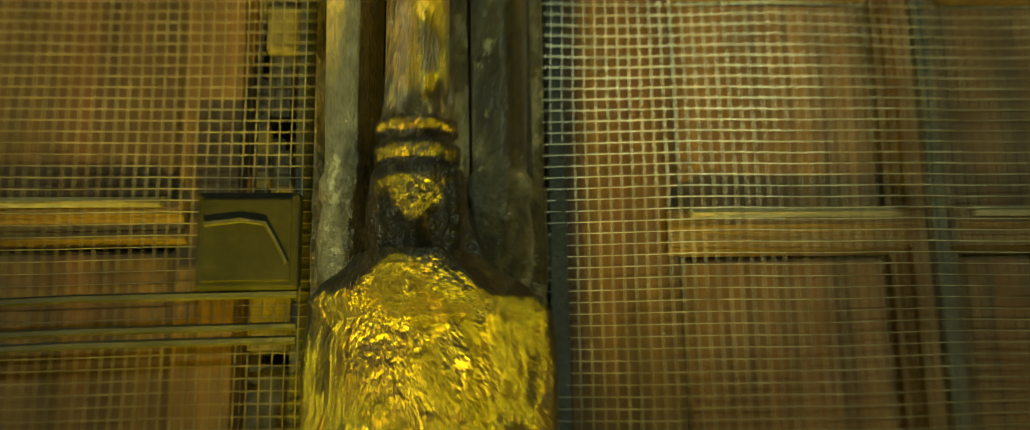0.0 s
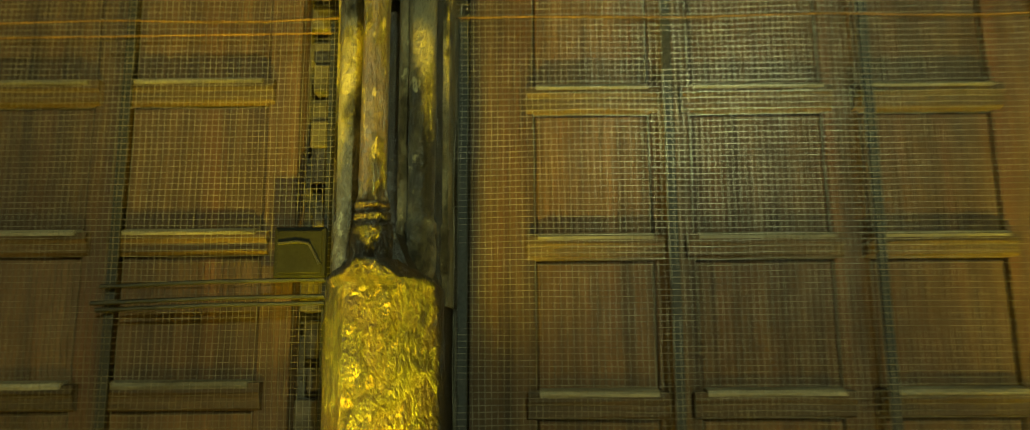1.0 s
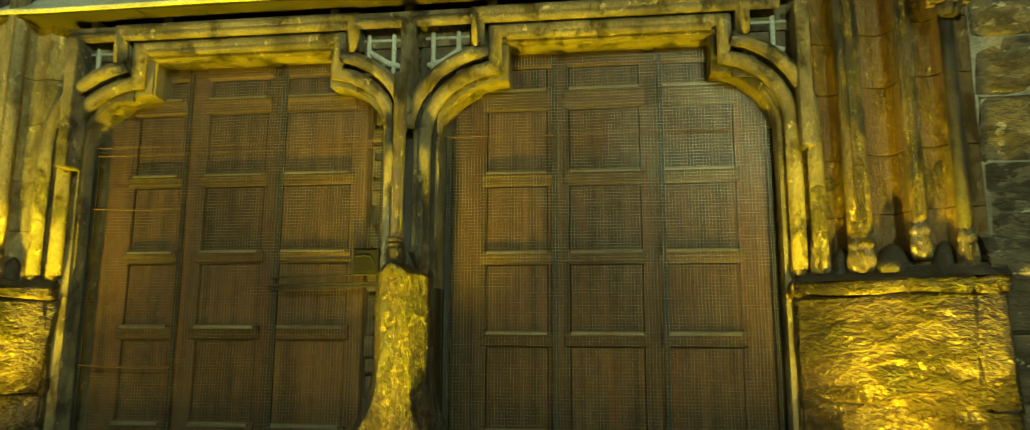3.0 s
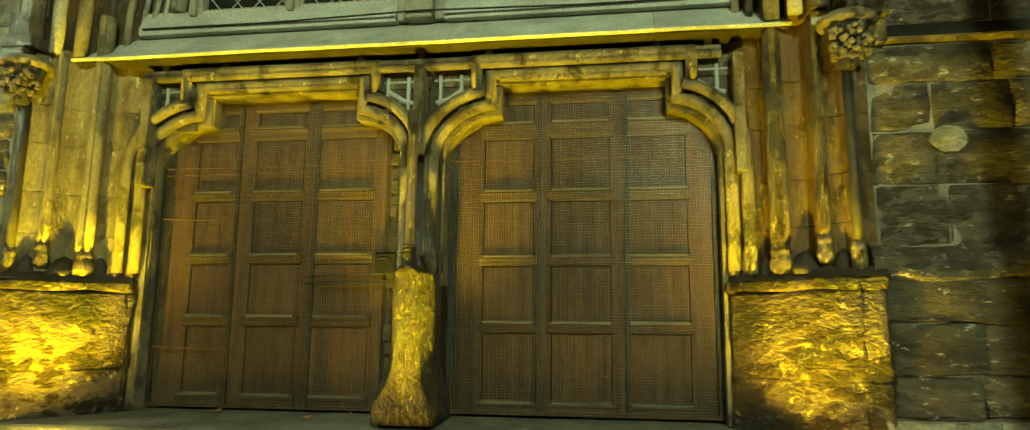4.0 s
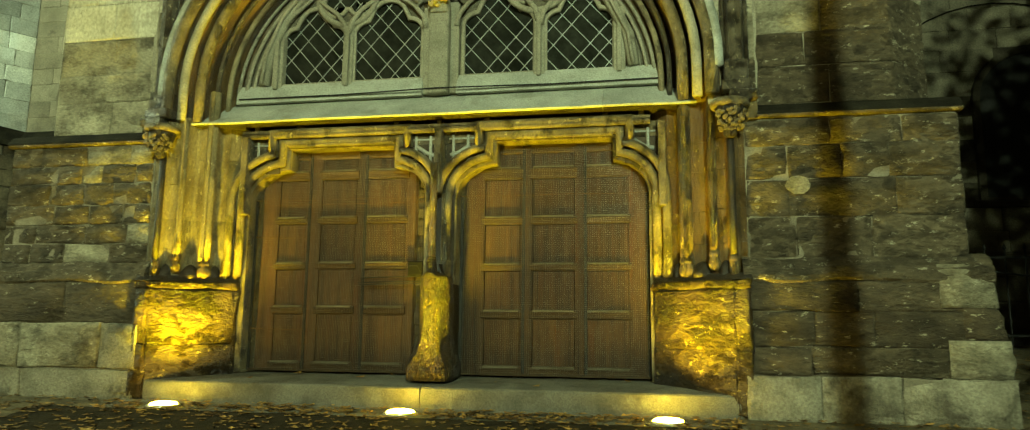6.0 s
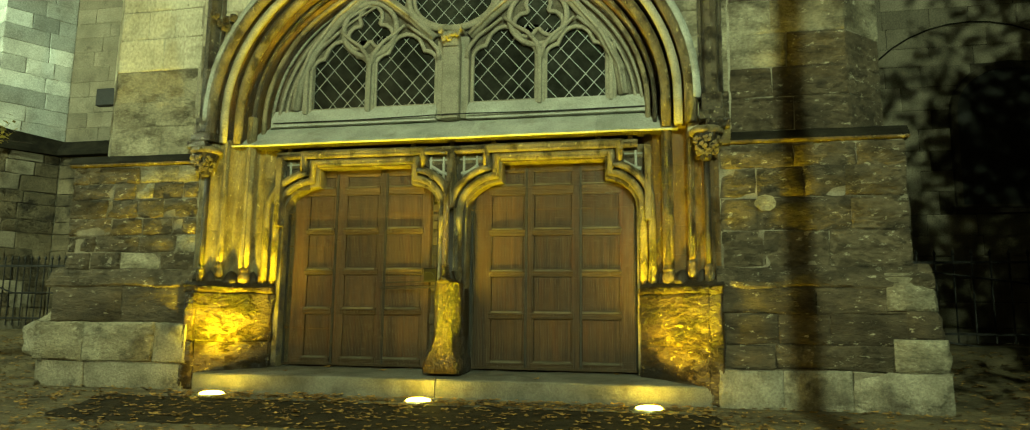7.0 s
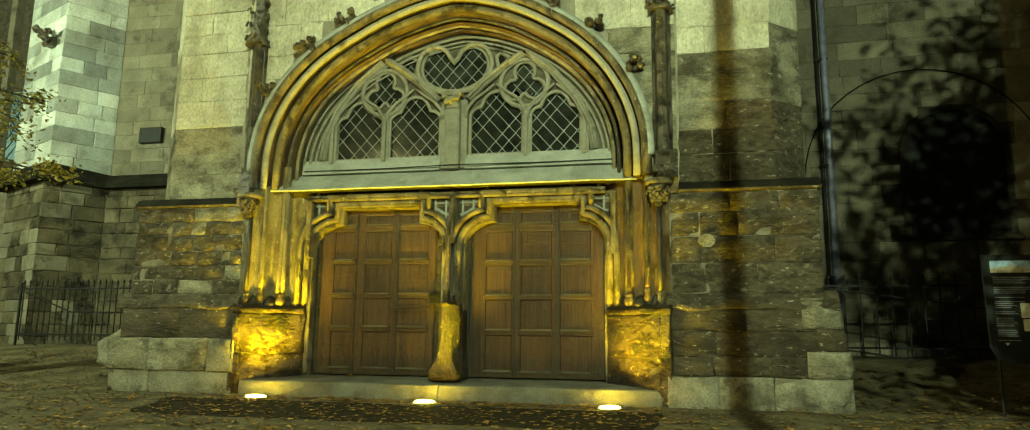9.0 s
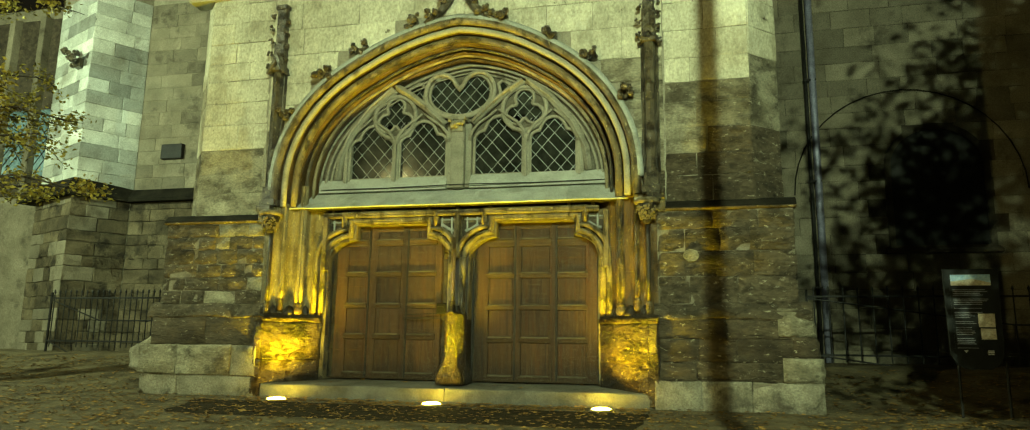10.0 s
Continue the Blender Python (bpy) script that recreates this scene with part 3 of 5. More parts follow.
def worn_corner(rows, x_in, y0, y1, seed):
    """A weather-beaten corner: the outer edge follows (height, x, set-back of the front)."""
    vs, fs = [], []
    dense = []
    for (za, xa, ba), (zb, xb, bb) in zip(rows, rows[1:]):
        dense += [(za + (zb - za) * k / 3, xa + (xb - xa) * k / 3, ba + (bb - ba) * k / 3) for k in range(3)]
    dense.append(rows[-1])
    sg = 1 if rows[0][1] > x_in else -1
    for z, x, back in dense:
        wob = 0.055 * noise.noise(Vector((z * 4, seed, 1))) + 0.03 * noise.noise(Vector((z * 11, seed, 5)))
        plan = [(x_in, y0 + back), ((x_in + x) / 2, y0 + back), (x - sg * 0.16, y0 + back), (x - sg * 0.05, y0 + back + 0.04), (x, y0 + back + 0.14), (x, y0 + 0.9), (x - sg * 0.05, y1), (x_in, y1)]
        for k, (px, py) in enumerate(plan):
            n2 = noise.noise(Vector((px * 3.5, py * 3.5 + seed, z * 4.5)))
            vs.append((px + (sg * wob + 0.04 * n2 if 1 < k < 7 else 0), py + (0.035 * n2 if k < 5 else 0), z))
    k = 8
    for i in range(len(dense) - 1):
        fs += [(i * k + q, i * k + (q + 1) % k, (i + 1) * k + (q + 1) % k, (i + 1) * k + q) for q in range(k)]
    fs += [tuple(range(k)), tuple((len(dense) - 1) * k + q for q in range(k))]
    bm = bmesh.new()
    bv = [bm.verts.new(v) for v in vs]
    for f in fs:
        bm.faces.new([bv[q] for q in f])
    return bm


part("worn_corner", worn_corner([(0.53, 6.04, 0.0), (0.72, 6.08, 0.02), (0.90, 6.04, 0.02)], 5.45, 0.80, 3.2, 3), STONE_HALF, east, "pale weather-beaten corner stone", True)
part("worn_corner", worn_corner([(0.905, 6.03, 0.02), (1.10, 6.00, 0.03), (1.22, 5.97, 0.04)], 5.60, 0.80, 3.2, 9), STONE_LOW, east, "eroded corner stone", True)
part("worn_corner", worn_corner([(1.225, 5.98, 0.03), (1.45, 5.96, 0.03), (1.60, 5.90, 0.06), (1.74, 5.78, 0.16)], 5.40, 0.80, 3.2, 14), STONE_HALF, east, "eroded corner stone", True)
part("worn_corner", worn_corner([(0.47, -6.30, 0.04), (0.56, -6.42, 0.0), (0.75, -6.45, 0.0), (0.90, -6.42, 0.01), (0.985, -6.30, 0.05)], -5.90, 0.78, 2.6, 21), STONE_BASE, west, "rounded projecting corner stone", True)
part("worn_corner", worn_corner([(0.98, -6.34, 0.12), (1.08, -6.18, 0.14), (1.22, -6.04, 0.16), (1.40, -5.90, 0.18)], -5.75, 0.78, 2.6, 27), STONE_HALF, west, "grey sloping broken stone", True)
vs = [(4.11 + 0.13 * math.cos(a) * (1 + 0.3 * noise.noise(Vector((math.cos(a), math.sin(a), 3)))), 0.955, 2.54 + 0.10 * math.sin(a) * (1 + 0.35 * noise.noise(Vector((math.cos(a) * 2, math.sin(a) * 2, 8))))) for a in [2 * math.pi * k / 16 for k in range(16)]]
part("mortar_patch", (vs + [(4.11, 0.949, 2.54)] + [(x, 1.0, z) for x, y, z in vs], [(k, (k + 1) % 16, 16) for k in range(16)] + [(17 + k, 17 + (k + 1) % 16, (k + 1) % 16, k) for k in range(16)]), STONE_HALF, east, "pale patch of mortar")

# ---- the archivolt ----
arch = thing("portal_archivolt", (-0.18, 1.2, 3.6), "moulded late gothic portal arch with rolls and hollows", "arch", kind="structure")
for name, d, y, r, mat in (("hood_fillet", 0.0, 0.90, 0.078, FRAME), ("pale_roll", 0.155, 1.00, 0.058, TRACERY), ("broad_roll", 0.31, 1.13, 0.066, FRAME), ("thin_roll", 0.455, 1.29, 0.030, CARVED), ("inner_roll", 0.55, 1.42, 0.036, OCHRE), ("frame_roll", 0.61, 1.55, 0.025, TRACERY)):
    part(name, sweep(arch_path(3.42 - d, 2.9 - 0.86 * d), roll(0, y, r, 10)), mat, arch, "", True)
body = [(0.09, 0.92), (0.0, 0.91), (-0.05, 0.96), (-0.07, 1.10), (-0.10, 1.14), (-0.12, 1.06), (-0.155, 1.03), (-0.19, 1.07), (-0.20, 1.28), (-0.24, 1.32), (-0.26, 1.18), (-0.31, 1.14), (-0.36, 1.19), (-0.37, 1.42), (-0.42, 1.46), (-0.43, 1.34), (-0.455, 1.31), (-0.475, 1.35), (-0.485, 1.50), (-0.51, 1.53), (-0.525, 1.44), (-0.56, 1.45), (-0.575, 1.60), (-0.62, 1.60), (-0.62, 1.9), (0.09, 1.9)]
# Darker than the rolls, so the grooves' shade is in the colour.
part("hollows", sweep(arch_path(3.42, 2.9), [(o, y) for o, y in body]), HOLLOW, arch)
part("hood_mould", sweep(arch_path(3.55, 3.02, foot=3.9), [(0.0, 1.0), (0.0, 0.86), (-0.05, 0.82), (-0.12, 0.84), (-0.14, 1.0)]), GREY_STONE, arch, "grey hood mould", True)


def crocket(at, lean, size, r):
    """A knobbly carved leaf."""
    bms = []
    for i in range(7):
        b = bmesh.new()
        bmesh.ops.create_icosphere(b, subdivisions=2, radius=size * r.uniform(0.22, 0.38))
        o = Vector((r.uniform(-0.75, 0.75), r.uniform(-0.9, 0.1), r.uniform(-0.5, 0.65))) * size
        for v in b.verts:
            v.co *= 1 + 0.6 * noise.noise(v.co * (6 / size) + Vector((i * 7, lean, 0)))
            v.co = v.co + o + Vector(at)
        bms.append(b)
    stem = bmesh.new()
    bmesh.ops.create_cube(stem, size=size * 0.7)
    for v in stem.verts:
        v.co = v.co + Vector(at) + Vector((0, size * 0.35, -size * 0.1))
    return join(*bms, stem)


r = random.Random(3)
for i, t in enumerate((0.14, 0.24, 0.335, 0.42, 0.58, 0.665, 0.76, 0.86)):
    x, z = arch_path(3.62, 3.09, foot=3.9)[1 + round(40 * t)]
    part("crocket", crocket((x, 0.88, z), t, 0.19, r), CARVED, arch, "knobbly carved leaf crocket")
for sgn in (-1, 1):
    og = [(0.0 + sgn * (0.62 * (1 - t) ** 2 + 0.02), 6.98 + 0.95 * t) for t in (0, 0.15, 0.3, 0.45, 0.6, 0.8, 1.0)]
    part("ogee_limb", tube([(x, 0.90, z) for x, z in og], [0.085, 0.08, 0.075, 0.07, 0.065, 0.06, 0.05], 8), CARVED, arch, "", True)
    for x, z in ((0.50, 7.16), (0.30, 7.42)):
        part("crocket", crocket((0.0 + sgn * x, 0.86, z), z, 0.15, r), CARVED, arch)

# ---- the portal's wall with its two door openings ----
Y_FACE = 1.40


def head(x_jamb, x_end, up=False, n=8):
    """The cove from a jamb to the stepped shoulder, from the jamb upwards."""
    return [(x_jamb + (x_end - x_jamb) * (1 - math.cos(t)) , 2.60 + 0.40 * math.sin(t)) for t in [math.pi / 2 * i / n for i in range(n + 1)]]


portal = thing("portal_frame", (-0.1, 1.5, 0.4), "golden-lit carved stone frame of a twin doorway", "doorway", kind="structure")
L_IN, R_IN, T_L, T_R = -2.66, 2.52, -0.25, 0.16
S_L0, S_L1, S_R0, S_R1 = -2.12, -0.68, 0.66, 2.10
SOFFIT = 3.27
left_head, mid_left, mid_right, right_head = head(L_IN, S_L0), head(T_L, S_L1), head(T_R, S_R0), head(R_IN, S_R1)
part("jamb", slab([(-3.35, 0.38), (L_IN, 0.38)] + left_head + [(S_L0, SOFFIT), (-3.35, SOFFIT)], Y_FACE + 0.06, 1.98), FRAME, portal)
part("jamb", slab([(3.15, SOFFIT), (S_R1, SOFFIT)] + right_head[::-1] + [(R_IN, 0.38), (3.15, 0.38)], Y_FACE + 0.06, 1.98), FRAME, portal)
part("mullion_head", slab([(T_L, 1.5)] + mid_left + [(S_L1, SOFFIT), (S_R0, SOFFIT)] + mid_right[::-1] + [(T_R, 1.5)], Y_FACE + 0.06, 1.98), FRAME, portal)
part("lintel", join(box(-3.35, 3.15, Y_FACE + 0.03, 1.98, SOFFIT, 3.455), box(-3.35, 3.15, 1.60, 1.98, 3.45, 3.62)), FRAME, portal)
openings = [[(L_IN, 1.6)] + left_head + [(S_L0, SOFFIT), (S_L1, SOFFIT)] + mid_left[::-1],
            mid_right + [(S_R0, SOFFIT), (S_R1, SOFFIT)] + right_head[::-1] + [(R_IN, 1.6)]]
for path in openings:
    for nm, d, y, rr in (("edge_roll", 0.020, 1.50, 0.024), ("door_roll", 0.088, 1.41, 0.052), ("outer_roll", 0.205, 1.345, 0.050)):
        part(nm, sweep(path, roll(d, y, rr, 9)), FRAME, portal, "", True)
    part("cove", sweep(path, [(0.0, 1.62), (0.012, 1.51), (0.04, 1.485), (0.06, 1.44), (0.115, 1.43), (0.135, 1.475), (0.155, 1.475), (0.165, 1.40), (0.235, 1.37), (0.262, 1.39), (0.27, 1.62)]), FRAME, portal)
for base, sgn in ((T_L, 1), (T_R, -1)):
    for d, y, rr in ((0.020, 1.48, 0.024), (0.084, 1.365, 0.050), (0.150, 1.38, 0.020)):
        part("pillar_roll", lathe(base + sgn * d, y, [(rr * 0.8, 1.58), (rr * 1.05, 1.62), (rr * 1.1, 1.68), (rr * 0.95, 1.735), (rr * 1.08, 1.75), (rr * 1.08, 1.775), (rr * 0.9, 1.79), (rr * 0.96, 2.1), (rr * 0.98, 2.4), (rr, 2.62)], 12, wob=0.14), FRAME, portal, "sooty slender roll beside the pillar", True)
# blind tracery in the spandrels
for cx, sgn in ((S_L0 - 0.34, -1), (-0.27, 1), (0.22, -1), (S_R1 + 0.34, 1)):
    # Almost flush plate, darkened to paint the shade of a deep recess.
    part("spandrel_back", box(cx - 0.2, cx + 0.2, Y_FACE + 0.045, Y_FACE + 0.075, 2.95, 3.38), SHADOW_WALL, portal, "sunk panel with its recess shade painted dark")
    bars = [tube([(cx + dx, 1.435, 3.02), (cx + dx, 1.435, 3.38)], 0.020, 6) for dx in (-0.11, 0.08)]
    bars.append(tube([(cx - 0.17, 1.435, 3.33), (cx + 0.17, 1.435, 3.33)], 0.014, 6))
    bars.append(tube([(cx - sgn * 0.10, 1.435, 3.24), (cx + sgn * 0.04, 1.435, 3.15), (cx + sgn * 0.15, 1.435, 3.12)], 0.026, 6))
    bars.append(tube([(cx - sgn * 0.16, 1.44, 3.05), (cx - sgn * 0.04, 1.44, 3.09), (cx + sgn * 0.02, 1.44, 3.17)], [0.03, 0.022, 0.012], 6))
    for g in bars:
        part("tracery_bar", g, GREY_STONE, portal, "", True)
for cx in (-0.05, S_L0 - 0.56, S_R1 + 0.58):
    part("fillet", box(cx - 0.045, cx + 0.045, 1.27, 1.45, 2.72 if cx == -0.05 else 2.4, 3.42, 0.015), FRAME, portal)
# horizontal mouldings of the lintel
for nm, z, y, rr in (("lintel_roll", 3.315, 1.40, 0.032), ("lintel_roll", 3.43, 1.34, 0.038)):
    runs = ((S_L0, S_L1), (S_R0, S_R1)) if z < 3.4 else ((-2.75, 2.55),)
    for x0, x1 in runs:
        part(nm, tube([(x0, y, z), (x1, y, z)], rr, 10), FRAME, portal, "", True)
        part("lintel_fillet", box(x0, x1, y - 0.02, 1.5, z + 0.035, z + 0.075, 0.008), FRAME, portal)
for x in (-2.55, -1.95, -0.62, -0.05, 0.56, 2.02, 2.45):
    part("dowel_block", box(x - 0.035, x + 0.035, 1.33, 1.62, 3.46, 3.565, 0.01), FRAME, portal)
# the grey sloping sill under the great window
sill = thing("window_sill_ledge", (-0.1, 1.3, 3.6), "long grey sloping stone sill with a drip edge", "sill", kind="structure")
for x0, x1 in ((-3.42, -2.1), (-2.1, 0.24), (0.24, 2.0), (2.0, 3.08)):
    bm = slab_yz(x0 + 0.002, x1 - 0.002, [(1.75, 3.585), (1.17, 3.578), (1.135, 3.560), (1.11, 3.562), (1.10, 3.580), (1.16, 3.622), (1.56, 3.95), (1.75, 3.97)], 8)
    for v in bm.verts:
        v.co += Vector((0, 0.008, 0.010)) * noise.noise(v.co * 2.3)
    part("sill_stone", bm, GREY_STONE, sill)
    # Black sheet paints the shade in the gap under the sill.
    part("soffit", box(x0 + 0.004, x1 - 0.004, 1.165, 1.60, 3.560, 3.576), BLACK_STONE, sill, "underside with the gap's shade painted black")

# ---- splayed jambs with their shafts, plinths and capitals ----
def frustum(rings):
    """A solid through plan outlines of the same number of corners, from the lowest up."""
    bm = bmesh.new()
    rows = [[bm.verts.new((x, y, z)) for x, y in pts] for pts, z in rings]
    for lo, hi in zip(rows, rows[1:]):
        for i in range(len(lo)):
            k = (i + 1) % len(lo)
            bm.faces.new((lo[i], lo[k], hi[k], hi[i]))
    bm.faces.new(rows[0][::-1])
    bm.faces.new(rows[-1])
    return bm


def jamb_side(right):
    s = (lambda x: x) if right else mirror_x
    j = thing("splayed_jamb", (s(3.0), 1.2, 0.1), "splayed portal jamb with slender shafts on a flaking plinth", "jamb", "jambs of the portal", "structure")
    fix = (lambda pts: [(s(x), y) for x, y in pts]) if right else (lambda pts: [(s(x), y) for x, y in pts][::-1])
    shafts = [(2.60, 1.425, 0.030), (2.722, 1.365, 0.048), (2.935, 1.225, 0.074), (3.225, 1.062, 0.046), (3.420, 0.925, 0.040)]
    plan = [(2.54, 1.75), (2.56, 1.50), (2.62, 1.46)]
    for (xa, ya, ra), (xb, yb, rb), deep in zip(shafts[1:], shafts[2:], (0.085, 0.125, 0.060)):
        a, b = Vector((xa, ya)), Vector((xb, yb))
        d = (b - a).normalized()
        back = Vector((-d.y, d.x))
        a, b = a + d * ra * 0.8, b - d * rb * 0.8
        plan += [tuple(a.lerp(b, k / 7) + back * (deep * math.sin(math.pi * k / 7))) for k in range(8)]
    plan += [(3.46, 0.955), (3.50, 0.985), (3.62, 0.985), (3.62, 1.75)]
    # West jamb faces the street lamp; its brighter light is painted in.
    stone_mat, shaft_mat = (HOLLOW, GILT) if right else (LIT_JAMB, LIT_JAMB)
    part("backing", prism(fix([(x + 0.012, y + 0.018) if 2.56 < x < 3.6 else (x, y) for x, y in plan]), 1.5, 3.66), stone_mat, j)
    lows = (1.5, 1.93, 2.31, 2.76, 3.12, 3.655)
    for lo, hi in zip(lows, lows[1:]):
        part("jamb_stone", prism(fix(plan), lo + 0.003, hi - 0.003, 0.003), stone_mat, j)
    # plinth: big blocks with a moulded top
    run = fix([(2.535, 1.60), (2.56, 1.40), (3.40, 0.845), (3.56, 0.80)])
    ashlar(j, run, 0.10, 1.42, (0.60, 0.68), (1.2, 1.4), lambda x, z, r: PLINTH, rough=0.045, depth=0.25, seed=61 + right, gap=0.0004)
    part("plinth_core", prism(fix([(2.60, 1.75), (2.60, 1.45), (3.42, 0.93), (3.62, 0.90), (3.62, 1.75)]), 0.0, 1.56), PLINTH, j)
    cap = fix([(2.525, 1.66), (2.545, 1.385), (3.395, 0.825), (3.58, 0.785), (3.62, 1.7)])
    top = fix([(2.56, 1.66), (2.60, 1.44), (3.43, 0.90), (3.58, 0.86), (3.62, 1.7)])
    ashlar(j, fix([(2.530, 1.62), (2.548, 1.385), (3.395, 0.825), (3.575, 0.785)]), 1.425, 1.515, (0.08, 0.10), (0.5, 0.9), lambda x, z, r: PLINTH, rough=0.034, depth=0.2, seed=66 + right, gap=0.001)
    # Near-black top paints the shade where the uplights don't reach.
    part("plinth_cap", frustum([(cap, 1.514), (top, 1.59)]), BLACK_STONE, j, "sloping plinth top with its shade painted near-black")
    # shafts, each with a fillet down its front, on bulbous bases
    for (x, y, rad), top, foot in zip(shafts, (1.9, 1.9, 4.02, 3.62, 3.12), (1.575, 1.575, 1.575, 1.64, 1.575)):
        mat = BLACK_STONE if x > 3.4 else shaft_mat
        sh = part("shaft", lathe(s(x), y, [(rad, foot + 0.2), (rad * 1.02, 2.2), (rad * 0.98, 2.7), (rad, top)] if top > 2 else [(rad * 0.6, foot + 0.2), (rad * 0.6, top)], 14, wob=0.12), mat, j, "", True)
        if top > 3.5:
            part("fillet", box(s(x) - rad * 0.35 - 0.012 * (1 if right else -1), s(x) + rad * 0.35 - 0.012 * (1 if right else -1), y - rad - 0.014, y - rad * 0.5, foot + 0.24, top, 0.006), shaft_mat, sh, "pale worn fillet")
        b = rad * 0.85 + 0.020
        part("shaft_base", lathe(s(x), y, [(b * 0.70, foot - 0.02), (b * 0.95, foot), (b * 1.08, foot + 0.035), (b * 1.10, foot + 0.075), (b * 0.98, foot + 0.115), (b * 0.88, foot + 0.135), (b * 0.99, foot + 0.15), (b * 1.0, foot + 0.17), (b * 0.88, foot + 0.185), (rad, foot + 0.215)], 18, wob=0.38), SHAFT, sh, "worn bulbous shaft base", True)
    # near-black stops, painting the ledge's shade at the foot of the hollows
    for (xa, ya, ra), (xb, yb, rb) in zip(shafts[1:], shafts[2:]):
        cx, cy = (xa + xb) / 2 + 0.02, (ya + yb) / 2 + 0.045
        w = (xb - xa) / 2 - (ra + rb) / 3
        part("stop", lathe(s(cx), cy, [(w * 1.25, 1.55), (w * 1.2, 1.60), (w * 0.9, 1.66), (w * 0.55, 1.71), (w * 0.1, 1.735)], 14, wob=0.2), BLACK_STONE, j, "sloping stone stop at the foot of a hollow", True)
    # foliate capital with a round abacus
    cx, cy = s(3.42), 0.86
    cap = part("capital", lathe(cx, cy, [(0.04, 3.07), (0.065, 3.10), (0.075, 3.17), (0.12, 3.25), (0.155, 3.34), (0.175, 3.40)], 18, wob=0.35), BLACK_STONE, j, "carved leafy capital")
    rr = random.Random(17 + right)
    for k in range(11):
        a = math.pi * (1.0 + k / 10)
        z = 3.17 + 0.07 * (k % 3)
        rad = 0.085 + (z - 3.15) * 0.45
        part("leaf", crocket((cx + rad * math.cos(a), cy + rad * math.sin(a), z), k, 0.058, rr), FRAME, cap)
    part("abacus", lathe(cx, cy, [(0.165, 3.395), (0.205, 3.405), (0.218, 3.43), (0.212, 3.465), (0.175, 3.49)], 22), FRAME, cap, "rounded abacus with a lit rim", True)
    part("pinnacle_block", box(min(s(3.42), s(3.72)), max(s(3.42), s(3.72)), 0.80, 1.1, 3.49, 3.60, 0.015), CARVED, j)
    # engaged pinnacle rising beside the arch
    pn = thing("engaged_pinnacle", (s(3.50), 0.9, 3.6), "slender crocketed gothic pinnacle shaft beside the arch", "pinnacle", "pinnacles beside the arch", "structure")
    px = s(3.50)
    part("base", join(box(px - 0.16, px + 0.16, 0.80, 1.05, 3.60, 3.72, 0.015), box(px - 0.13, px + 0.13, 0.83, 1.05, 3.72, 3.95, 0.02)), CARVED, pn)
    part("shaft", lathe(px, 0.93, [(0.10, 3.95), (0.095, 4.2), (0.095, 6.3), (0.10, 6.35)], 8), CARVED, pn)
    for dx in (-0.125, 0.125):
        part("side_roll", lathe(px + dx, 0.965, [(0.03, 3.95), (0.028, 5.0), (0.03, 6.3)], 8, wob=0.1), CARVED, pn, "", True)
    part("gablet", slab([(px - 0.2, 6.22), (px - 0.16, 6.22), (px, 6.46), (px + 0.16, 6.22), (px + 0.2, 6.22), (px + 0.02, 6.62), (px - 0.02, 6.62)], 0.76, 1.0, 0.006), CARVED, pn)
    part("canopy", join(box(px - 0.17, px + 0.17, 0.78, 1.05, 6.28, 6.36, 0.01), box(px - 0.12, px + 0.12, 0.84, 1.05, 6.36, 6.9, 0.015), box(px - 0.10, px + 0.10, 0.86, 1.05, 6.9, 7.6, 0.015)), CARVED, pn)
    for k in range(10):
        part("crocket", crocket((px + (-0.17 if k % 2 else 0.17), 0.84, 6.26 + 0.13 * k), k, 0.07, rr), CARVED, pn)
    part("finial_block", box(px - 0.13, px + 0.13, 0.82, 1.05, 7.58, 7.68, 0.02), CARVED, pn)


jamb_side(True)
jamb_side(False)

# ---- the pillar between the doors ----
tr = thing("portal_trumeau", (-0.02, 1.4, 0.4), "sooty stone pillar between the doors with flaking golden-lit pedestal", "pillar")


